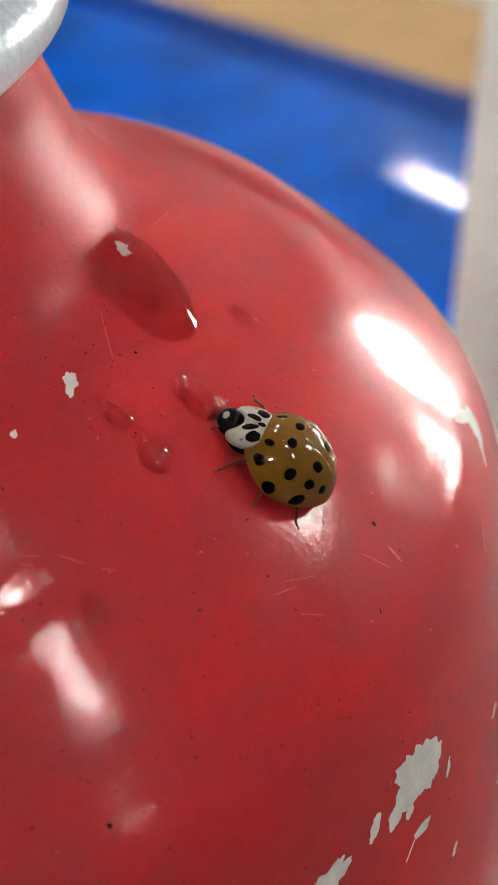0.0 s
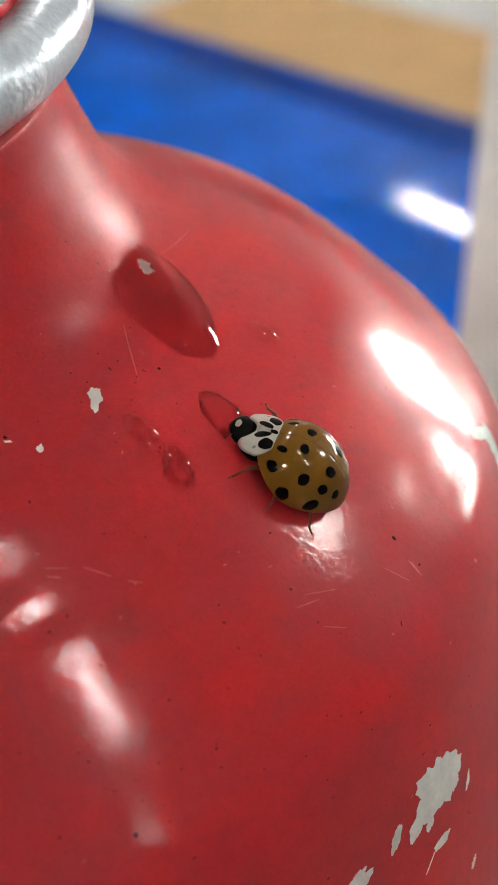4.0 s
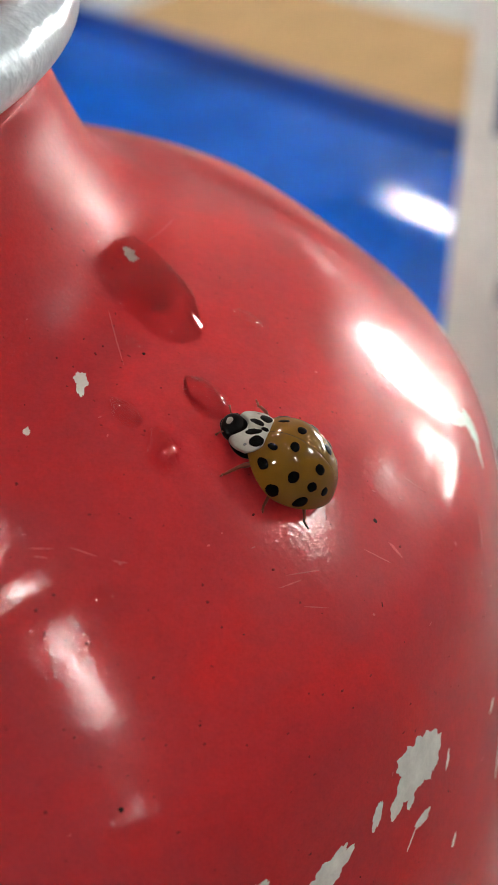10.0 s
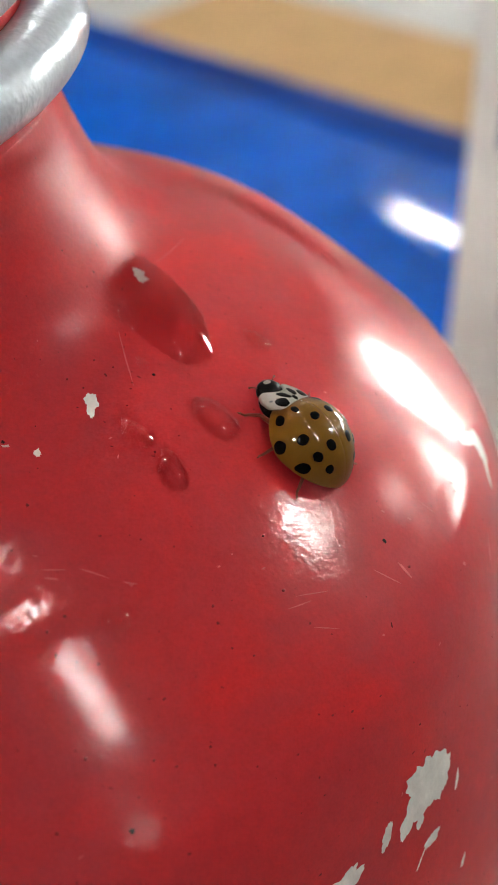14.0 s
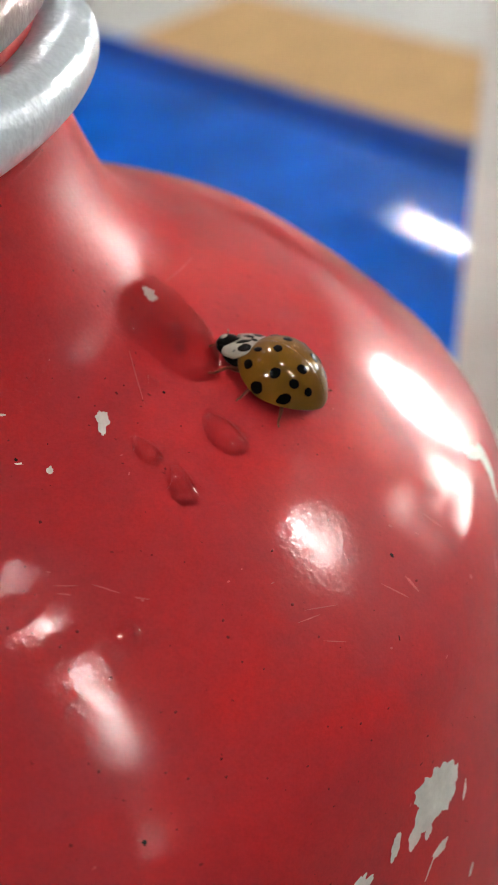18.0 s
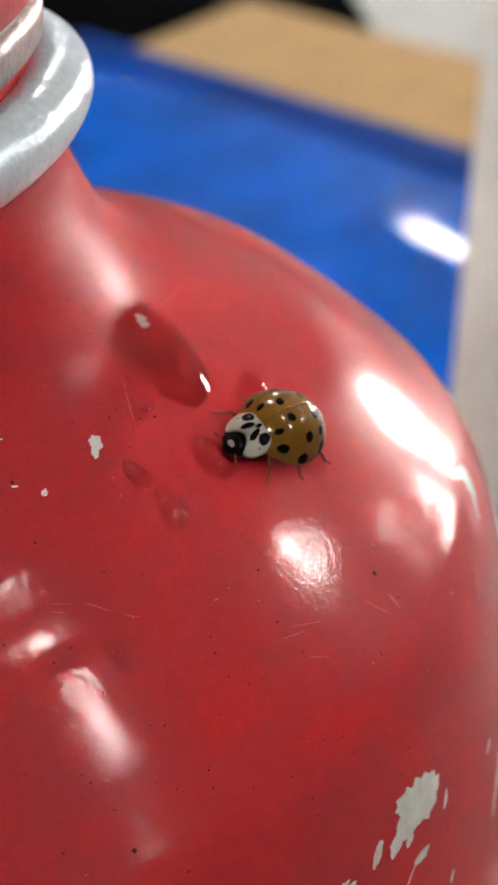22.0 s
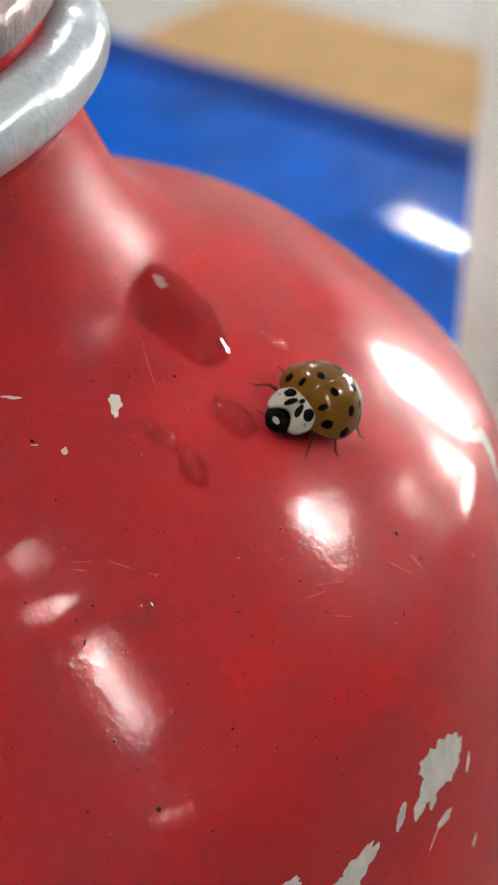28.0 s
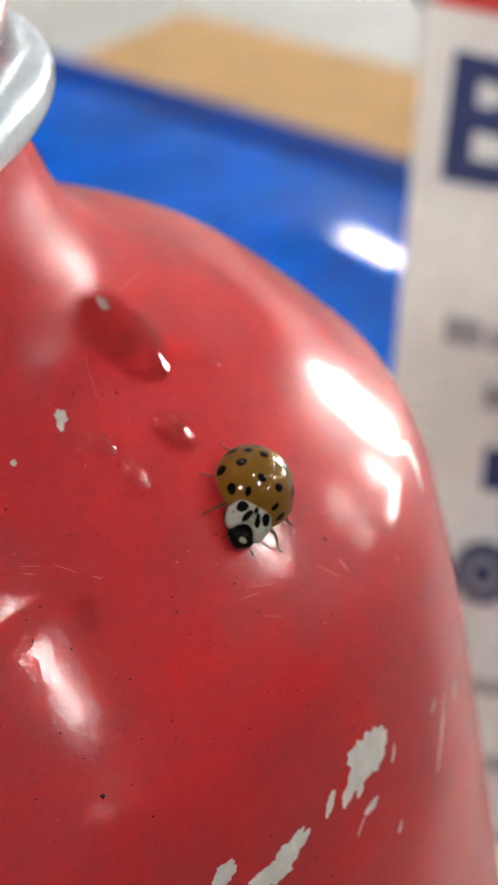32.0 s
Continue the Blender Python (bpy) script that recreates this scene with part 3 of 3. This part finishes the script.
for i in range(120):
    th, s = strew.uniform(-78, -4), strew.uniform(3, 37)
    pale = i % 4 == 0
    run = strew.uniform(0.05, 0.26) if pale or i % 5 == 0 else 0.05
    lean = strew.uniform(0, 6.28)
    seg = (th, s, th + run * 1.6 * math.cos(lean), s + run * math.sin(lean), strew.uniform(0.03, 0.10))
    part("scuff" if pale else "dirt_speck", patch(seg, jagged(i + 200, 0.4), lambda rho, w: 0.00001, 2, 10), M_SCRATCH if pale else M_SMUT, body,
         "faint pale scuff" if pale else "tiny dark speck of grit", smooth=False)

# ---------------------------------------------------------------- water on the bottle
# small drops: (theta, s) of the tail to (theta, s) of the round end, width in mm
DROPS = [
    (-35.10, 29.20, -36.60, 27.25, 1.90),
    (-43.30, 31.00, -44.00, 29.45, 1.15),
    (-43.20, 28.60, -45.40, 27.15, 1.38),
    (-21.50, 29.33, -22.20, 28.10, 1.00),
    (-34.10, 32.80, -34.70, 32.10, 0.62),
    (-57.75, 24.70, -58.10, 23.62, 1.12),
    (-43.13, 26.25, -43.10, 26.15, 0.16),
    (-43.00, 25.99, -42.97, 25.90, 0.12),
    (-42.88, 25.60, -42.82, 25.50, 0.14),
    (-9.65, 35.04, -12.00, 34.83, 0.20),
    (-10.23, 34.37, -11.24, 34.21, 0.14),
    (-26.40, 36.45, -27.20, 36.25, 0.22),
    (-23.20, 36.70, -24.20, 36.60, 0.16),
    (-13.20, 35.90, -14.40, 35.60, 0.30),
]


def teardrop(seed):
    """Round at its low end, drawn out towards its tail."""
    def rim(w):
        p = Vector((math.cos(w), math.sin(w), seed * 5.1))
        return 1.0 + 0.07 * noise.noise(p * 0.9) + 0.20 * max(0.0, math.cos(w)) * abs(math.sin(w)) - 0.16 * max(0.0, -math.cos(w)) * abs(math.sin(w))
    return rim


for i, c in enumerate(DROPS):
    reach = math.hypot(radians(c[2] - c[0]) * 30, c[3] - c[1]) / 2 + c[4] * 0.18
    high = 0.00050 * min(c[4] / 2, reach * 0.7)
    b = patch(c, teardrop(i + 3), lambda rho, w, high=high: high * (1 - rho ** 1.75) - 0.00001, 26, 96, 0.30, False)
    tagged(part("water_drop", b, M_WATER), "small clear water drop on red paint", "water drop", "water drops on the bottle")

# the puddle's sides: the direction that each faces and its distance in mm from the middle
SIDES = [(-78, 2.02), (88, 2.50), (56, 2.25), (-9, 3.60), (213, 2.85), (155, 3.7)]


def puddle_rim(w):
    reach = sum(max(0.0, math.cos(w - radians(a)) / d) ** 9 for a, d in SIDES) ** (-1 / 9)
    torn = max(0.0, math.cos(w - radians(205))) ** 1.5
    fray = noise.noise(Vector((w * 7.0, 0.3, 0.5))) + 0.7 * noise.noise(Vector((w * 15.0, 1.3, 2.5))) + 0.35 * noise.noise(Vector((w * 27.0, 4.3, 1.5)))
    return reach * (1 + 0.012 * noise.noise(Vector((math.cos(w) * 3, math.sin(w) * 3, 2.0)))) + 0.30 * torn * fray


def puddle_lift(rho, w):
    """A thin film at the torn end that swells to a heavy rounded lip at the low end."""
    lean = 0.5 + 0.5 * math.cos(w - radians(20))
    full = 0.00040 + (0.00034 * lean - 0.00020) * min(1.0, rho / 0.55) ** 2
    edge = 0.93 - 0.38 * lean
    return full * (1 - max(0.0, (rho - edge) / (1 - edge)) ** (1.25 + 0.9 * (1 - lean))) - 0.00002


puddle = part("water_drop", patch((-23.81, 33.98, -26.39, 32.28, 1.0), puddle_rim, puddle_lift, 40, 420, 0.0, False, True), M_WATER)
tagged(puddle, "clear flat puddle of water on red paint", "water drop", "water drops on the bottle")
# beads added along the torn end to give its glints, each a part of the puddle
for i in range(22):
    w = radians(150 + 5.3 * i + strew.uniform(-2, 2))
    far = (puddle_rim(w) + strew.uniform(-0.10, 0.10)) / 1000
    th, up = -25.10, 33.13
    rm = float(np.interp(up, RUN, PR))
    da, db = radians(-26.39 + 23.81) * rm, (32.28 - 33.98) / 1000
    k = math.hypot(da, db)
    x, y = far * math.cos(w), far * math.sin(w)
    a, b = (x * da - y * db) / k, (x * db + y * da) / k
    here = up + b * 1000
    there = th + math.degrees(a / float(np.interp(here, RUN, PR)))
    d = strew.uniform(0.12, 0.30)
    bead = patch((there, here + d * 0.3, there + 0.05, here - d * 0.3, d), teardrop(i + 60), lambda rho, w, d=d: 0.00040 * d * (1 - rho ** 2) - 0.000005, 8, 24, 0.0, False)
    part("bead", bead, M_WATER, puddle, "tiny bead of water")

# ---------------------------------------------------------------- the ladybird
MM = 0.00096
FRONT, REAR, SIDE = 2.08, 2.46, 2.16
bug = thing("ladybird", pose(0, 0, 0), "ochre ladybird with black spots walking on the bottle", "ladybird")


def shell(x, y):
    """Height of the wing cases over the point x, y (mm) of their outline."""
    a = FRONT if x > 0 else REAR
    rho2 = (x / a) ** 2 + (abs(y) / SIDE) ** 2.1
    return 0.55 + 1.85 * max(0.0, 1 - rho2 ** 1.12) ** 0.56


def elytron(side):
    bm = bmesh.new()
    rings, around = 26, 40
    rows = []
    for i in range(rings + 1):
        rho = math.sin(i / rings * math.pi / 2)
        row = []
        for k in range(around + 1):
            w = math.pi * k / around
            a = FRONT if math.cos(w) > 0 else REAR
            tip = 1 + 0.03 * max(0.0, -math.cos(w)) ** 6
            x, y = a * tip * rho * math.cos(w), SIDE * rho * math.sin(w)
            seam = 0.03 * math.exp(-((y / 0.035) ** 2))
            flare = 1 + 0.05 * rho ** 14
            row.append(bm.verts.new((x * MM * flare, side * (y * flare + 0.008) * MM, (shell(x / tip, y) - seam * 0.6 - 0.06 * rho ** 14) * MM)))
        rows.append(row)
    # turned-in rim
    row = []
    for k in range(around + 1):
        w = math.pi * k / around
        a = FRONT if math.cos(w) > 0 else REAR
        row.append(bm.verts.new((a * 0.9 * math.cos(w) * MM, side * (SIDE * 0.9 * math.sin(w) + 0.008) * MM, 0.42 * MM)))
    rows.append(row)
    for r0, r1 in zip(rows, rows[1:]):
        for k in range(around):
            q = (r0[k], r1[k], r1[k + 1], r0[k + 1])
            bm.faces.new(q if side > 0 else q[::-1])
    bmesh.ops.remove_doubles(bm, verts=bm.verts[:], dist=1e-8)
    return part("wing_case", bm, M_ELYTRON, bug, "glossy ochre wing case")


def spot(parent, cx, cq, rx, ry, turn, side):
    """A black mark on a wing case, at cx mm along it and at the part cq of the way from the seam to the rim."""
    bm = bmesh.new()
    c, s = math.cos(radians(turn)), math.sin(radians(turn))
    rows = []
    for i in range(5):
        rho = i / 4
        row = []
        for k in range(22):
            w = 2 * math.pi * k / 22
            q = rho * (1 + 0.12 * noise.noise(Vector((math.cos(w) * 1.5, math.sin(w) * 1.5, cx * 7 + cq * 9))))
            x = cx + q * (rx * math.cos(w) * c - ry * math.sin(w) * s)
            f = cq + q * (rx * math.cos(w) * s + ry * math.sin(w) * c) / 3.0
            y = SIDE * math.sqrt(max(0.0, 1 - (x / (FRONT if x > 0 else REAR)) ** 2)) * math.sin(min(0.97, max(0.0, f)) * math.pi / 2)
            lift = 0.022 - 0.02 * rho ** 4
            e = 0.02
            gx, gy = (shell(x + e, y) - shell(x - e, y)) / (2 * e), (shell(x, min(y + e, SIDE)) - shell(x, y - e)) / (2 * e)
            nl = Vector((-gx, -gy, 1.0)).normalized() * (lift + 0.012)
            out = min(1.0, math.hypot(x / (FRONT if x > 0 else REAR), y / SIDE)) ** 14
            flare = 1 + 0.05 * out
            row.append(bm.verts.new(((x * flare + nl.x) * MM, side * (y * flare + nl.y + 0.008) * MM, (shell(x, y) + nl.z - 0.06 * out) * MM)))
        rows.append(row)
    for r0, r1 in zip(rows, rows[1:]):
        for k in range(22):
            q = (r0[k], r1[k], r1[(k + 1) % 22], r0[(k + 1) % 22])
            bm.faces.new(q if side > 0 else q[::-1])
    bmesh.ops.remove_doubles(bm, verts=bm.verts[:], dist=1e-8)
    return part("spot", bm, M_BUG_BLACK, parent, "black spot")


SPOTS = [(1.34, 0.33, 0.20, 0.19, 20), (1.26, 0.67, 0.24, 0.26, 0), (0.55, 0.16, 0.22, 0.23, 30), (0.24, 0.86, 0.30, 0.30, 10), (-0.12, 0.53, 0.25, 0.27, 10),
         (-1.00, 0.21, 0.27, 0.25, 10), (-1.12, 0.50, 0.24, 0.24, 30), (-1.10, 0.80, 0.26, 0.36, -30), (-1.84, 0.45, 0.18, 0.30, 0)]
for side in (1, -1):
    case = elytron(side)
    for x, q, rx, ry, turn in SPOTS:
        spot(case, x, q, rx, ry, turn, side)

part("belly", revolve([(0.0, 0.26 * MM), (1.3 * MM, 0.27 * MM), (1.85 * MM, 0.36 * MM), (1.98 * MM, 0.56 * MM), (0.0, 0.8 * MM)], 40), M_BUG_BLACK, bug, "dark underside")


def collar_z(x, y):
    """Height of the white collar: an arched plate ahead of the wing cases."""
    return 0.50 + 1.08 * max(0.0, 1 - (abs(y) / 1.60) ** 2.2) ** 0.6 - 0.80 * max(0.0, (x - 1.66) / 1.3) ** 1.5


def collar_edge(y):
    """Front and back edges of the collar at y."""
    k = min(1.0, abs(y) / 1.26)
    lobe = 0.95 * math.sqrt(max(0.0, 1 - ((k - 0.56) / 0.44) ** 2)) if k > 0.56 else 0.95
    return 2.56 + 0.08 * k + 0.36 * min(1.0, k / 0.54) ** 2.2 - 0.95 + lobe, 1.70 - 0.22 * k + 0.62 * k ** 4


def plate(y0, y1, f0, f1, lift, nx=10, ny=28):
    """A piece of the collar: y0 to y1 across it, f0 to f1 from its back to its front."""
    bm = bmesh.new()
    rows = []
    for j in range(ny + 1):
        y = y0 + (y1 - y0) * j / ny
        front, back = collar_edge(y)
        rows.append([])
        for i in range(nx + 1):
            x = back + (front - back) * (f0 + (f1 - f0) * i / nx)
            rows[-1].append(bm.verts.new((x * MM, y * MM, (collar_z(x, y) + lift) * MM)))
    for r0, r1 in zip(rows, rows[1:]):
        for i in range(nx):
            bm.faces.new((r0[i], r0[i + 1], r1[i + 1], r1[i]))
    edge = rows[0] + [r[-1] for r in rows[1:-1]] + rows[-1][::-1] + [r[0] for r in rows[-2:0:-1]]
    low = [bm.verts.new(v.co - Vector((0, 0, 0.16 * MM))) for v in edge]
    for k in range(len(edge)):
        j = (k + 1) % len(edge)
        bm.faces.new((edge[k], low[k], low[j], edge[j]))
    bm.faces.new(low)
    bmesh.ops.recalc_face_normals(bm, faces=bm.faces[:])
    return bm


collar = part("collar", plate(-1.258, 1.258, 0, 1, 0, 12, 44), M_BUG_WHITE, bug, "cream white collar with a black M mark")


def mark(cx, cy, rx, ry, turn, mat, parent, height, lift=0.02):
    bm = bmesh.new()
    c, s = math.cos(radians(turn)), math.sin(radians(turn))
    rows = []
    for i in range(4):
        rho = i / 3
        row = []
        for k in range(18):
            w = 2 * math.pi * k / 18
            q = rho * (1 + 0.2 * noise.noise(Vector((math.cos(w) * 1.5, math.sin(w) * 1.5, cx * 5 + cy * 3))))
            x, y = cx + q * (rx * math.cos(w) * c - ry * math.sin(w) * s), cy + q * (rx * math.cos(w) * s + ry * math.sin(w) * c)
            row.append(bm.verts.new((x * MM, y * MM, (height(x, y) + lift * (1 - 0.8 * rho ** 4)) * MM)))
        rows.append(row)
    for r0, r1 in zip(rows, rows[1:]):
        for k in range(18):
            bm.faces.new((r0[k], r1[k], r1[(k + 1) % 18], r0[(k + 1) % 18]))
    bmesh.ops.remove_doubles(bm, verts=bm.verts[:], dist=1e-8)
    return part("spot", bm, mat, parent)


mark(2.28, 0.0, 0.30, 0.44, 0, M_BUG_DUN, collar, collar_z, 0.012)
for side in (1, -1):
    mark(2.00, side * 0.72, 0.29, 0.28, side * 20, M_BUG_BLACK, collar, collar_z)
    mark(2.30, side * 0.29, 0.32, 0.19, side * 30, M_BUG_BLACK, collar, collar_z)
    mark(2.34, side * 1.00, 0.06, 0.06, 0, M_BUG_GREY, collar, collar_z)
mark(1.92, 0.0, 0.18, 0.12, 0, M_BUG_BLACK, collar, collar_z)


def ellipsoid(cx, cy, cz, rx, ry, rz, seg=24, rings=14):
    bm = bmesh.new()
    bmesh.ops.create_uvsphere(bm, u_segments=seg, v_segments=rings, radius=1.0)
    for v in bm.verts:
        v.co = Vector(((cx + rx * v.co.x) * MM, (cy + ry * v.co.y) * MM, (cz + rz * v.co.z) * MM))
    return bm


head = part("head", ellipsoid(2.96, 0, 0.38, 0.62, 0.76, 0.42), M_BUG_BLACK, bug, "black head with a pale forehead")


def head_z(x, y):
    return 0.38 + 0.42 * math.sqrt(max(0.0, 1 - ((x - 2.96) / 0.62) ** 2 - (y / 0.76) ** 2))


mark(3.36, 0.05, 0.12, 0.22, 0, M_BUG_DUN, head, head_z)
for side in (1, -1):
    part("eye", ellipsoid(3.06, side * 0.60, 0.44, 0.19, 0.15, 0.18, 14, 8), M_BUG_BLACK, head)
    part("antenna", tube([(3.25 * MM, side * 0.46 * MM, 0.40 * MM), (3.48 * MM, side * 0.74 * MM, 0.42 * MM), (3.56 * MM, side * 0.96 * MM, 0.36 * MM)],
                         [0.035 * MM, 0.03 * MM, 0.06 * MM], 8), M_BUG_LEG, head)
part("jaw", ellipsoid(3.40, 0, 0.24, 0.20, 0.34, 0.16, 14, 8), M_BUG_BLACK, head)
part("thorax", ellipsoid(2.2, 0, 0.42, 1.0, 1.2, 0.40), M_BUG_BLACK, bug, "black underside of the collar")

LEGS = []
for lx, reach in ((1.35, 52), (0.35, 92), (-0.75, 132)):
    for side in (1, -1):
        leg = part("leg", tube([(0, 0, 0.36 * MM), (0.72 * MM, 0, 0.50 * MM), (0.98 * MM, 0, 0.52 * MM), (1.42 * MM, 0, 0.20 * MM), (1.52 * MM, 0, 0.06 * MM), (1.76 * MM, 0, 0.05 * MM)],
                               [0.13 * MM, 0.12 * MM, 0.09 * MM, 0.07 * MM, 0.06 * MM, 0.05 * MM], 10), M_BUG_LEG, bug, "thin brown jointed leg")
        part("claw", tube([(1.74 * MM, 0, 0.05 * MM), (1.84 * MM, 0.04 * MM, 0.04 * MM), (1.91 * MM, 0.02 * MM, 0.03 * MM)], [0.06 * MM, 0.04 * MM, 0.02 * MM], 6), M_BUG_LEG, leg)
        LEGS.append((leg, lx * MM, side * 1.0 * MM, side * reach, side))

# ---------------------------------------------------------------- a flat black sheet slid across the table, standing in for a dark passer-by
dark = thing("dark_stand_in", pose(-0.58, 0.0, 0.0), "flat black sheet standing in for a dark thing passing behind", "cloth")
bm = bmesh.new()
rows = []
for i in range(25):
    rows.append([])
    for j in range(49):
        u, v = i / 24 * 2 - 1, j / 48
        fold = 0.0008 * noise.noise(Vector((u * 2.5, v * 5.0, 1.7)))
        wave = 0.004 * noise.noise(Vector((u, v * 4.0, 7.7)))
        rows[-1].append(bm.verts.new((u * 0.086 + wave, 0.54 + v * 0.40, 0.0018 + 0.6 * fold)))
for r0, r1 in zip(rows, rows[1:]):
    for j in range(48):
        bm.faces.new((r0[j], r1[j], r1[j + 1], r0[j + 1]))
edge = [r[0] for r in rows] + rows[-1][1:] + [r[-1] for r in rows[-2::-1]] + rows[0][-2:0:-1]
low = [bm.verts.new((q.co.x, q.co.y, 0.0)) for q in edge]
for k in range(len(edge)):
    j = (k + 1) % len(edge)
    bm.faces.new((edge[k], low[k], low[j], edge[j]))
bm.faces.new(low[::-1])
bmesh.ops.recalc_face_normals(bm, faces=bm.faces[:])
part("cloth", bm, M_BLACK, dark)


# ---------------------------------------------------------------- an added, unseen dark blocker that passes the windows and cuts their reflections
trolley = thing("trolley", pose(2.0, 4.9, FLOOR), "unseen dark block added to cover the windows as it passes", "trolley")
bm = bmesh.new()
rings = []
for i in range(13):
    h = i / 12
    ring = []
    for k in range(72):
        w = 2 * math.pi * k / 72
        c, d = math.cos(w), math.sin(w)
        q = (abs(c) ** 5 + abs(d) ** 5) ** (-0.2)
        fold = 1 + 0.05 * (1 - h) * math.sin(w * 13 + 1.3 * math.sin(3 * w))
        ring.append(bm.verts.new((0.20 * q * c * fold * (1.06 - 0.06 * h), 0.27 * q * d * fold * (1.06 - 0.06 * h), 0.09 + 1.05 * h)))
    rings.append(ring)
for r0, r1 in zip(rings, rings[1:]):
    for k in range(72):
        bm.faces.new((r0[k], r0[(k + 1) % 72], r1[(k + 1) % 72], r1[k]))
bm.faces.new(rings[-1])
bm.faces.new(rings[0][::-1])
part("blocker_cover", bm, M_BLACK, trolley, "folded black cover of the added blocker")
# made-up wheels and forks under the blocker
for sx in (-0.15, 0.15):
    for sy in (-0.21, 0.21):
        wheel = revolve([(0.0, -0.012), (0.036, -0.012), (0.042, -0.006), (0.042, 0.006), (0.036, 0.012), (0.0, 0.012)], 32)
        part("wheel", wheel, M_BLACK, trolley).matrix_basis = pose(sx, sy, 0.043, 0, 90, 0)
        part("fork", cuboid(sx - 0.02, sx + 0.02, sy - 0.012, sy + 0.012, 0.05, 0.10, bevel=0.003), M_FRAME, trolley, smooth=False)

# (seconds, degrees round the bottle, mm up its outline, heading in degrees)
LADYBIRD = [
    (0, -36.35, 23.66, 100.9),
    (2, -36.52, 23.68, 101.5),
    (4, -36.42, 24.18, 101.9),
    (7, -36.65, 23.94, 99.8),
    (8, -36.99, 23.64, 101.2),
    (9, -36.73, 23.75, 102.4),
    (10, -36.96, 23.57, 102.8),
    (11, -36.44, 23.46, 98.2),
    (12, -35.17, 24.10, 89.6),
    (13, -34.34, 23.49, 72.3),
    (13.5, -34.04, 23.69, 66.3),
    (15.5, -24.82, 26.05, 103.2),
    (16, -24.82, 26.05, 103.2),
    (17, -25.93, 27.22, 88.9),
    (18, -25.53, 27.66, 79.2),
    (19, -25.32, 27.57, 73.8),
    (20, -26.23, 26.97, 120.6),
    (21, -26.70, 26.43, 140.2),
    (22, -28.58, 26.40, 149.8),
    (23, -28.50, 26.30, 150.8),
    (24, -28.39, 26.00, 148.0),
    (25, -27.25, 25.66, 149.2),
    (25.5, -27.25, 25.66, 149.2),
    (27.5, -28.76, 25.41, 156.8),
    (28, -28.76, 25.41, 156.8),
    (29, -31.39, 25.60, 154.0),
    (30, -31.14, 25.11, 169.3),
    (31, -33.24, 23.72, 199.8),
    (32, -36.43, 23.25, 199.5),
]
WALKING = ((9.5, 18.5), (19.0, 21.5), (27.5, 32.0))


def standing(theta, s, heading):
    """The pose of a creature that stands on the bottle, its x axis forward."""
    place, n = on_bottle(theta, s, 0.00003)
    a, h = radians(theta), radians(heading)
    round_it = Vector((-math.sin(a), math.cos(a), 0))
    up = round_it.cross(n) if round_it.cross(n).z > 0 else n.cross(round_it)
    ahead = math.cos(h) * round_it + math.sin(h) * up
    m = Matrix((ahead, n.cross(ahead), n)).transposed().to_4x4()
    m.translation = place
    return m


def motions():
    walk(bug, [(t, standing(*p)) for t, *p in LADYBIRD])
    times = [0.5 * i for i in range(65)]
    for n, (leg, x, y, turn, side) in enumerate(LEGS):
        rows = []
        for i, t in enumerate(times):
            moving = any(a <= t <= b for a, b in WALKING)
            swing = (14 if moving else 2) * math.sin(t * 4.4 + n * math.pi * 0.93 + (n // 2) * 1.1)
            rows.append((t, pose(x, y, 0, 0, 0, turn + side * swing)))
        walk(leg, rows)
    # the unseen blocker covers one window after another
    rolling = [(0, 4.9), (21.8, 4.9), (22.6, 3.20), (22.8, 2.62), (22.9, 2.32), (23.0, 2.02), (23.1, 1.80), (23.2, 1.58), (23.3, 1.32), (23.4, 1.08), (23.6, 0.65), (24.0, -0.30),
               (24.6, -1.9), (25.2, -2.7), (32, -2.7)]
    walk(trolley, [(t, pose(2.0, y, FLOOR)) for t, y in rolling])
    # the black stand-in sheet slides across the table behind
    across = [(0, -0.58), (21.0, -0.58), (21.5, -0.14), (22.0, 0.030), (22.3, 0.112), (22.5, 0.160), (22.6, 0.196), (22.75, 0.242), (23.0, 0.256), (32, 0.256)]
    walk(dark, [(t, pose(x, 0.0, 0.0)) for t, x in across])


motions()
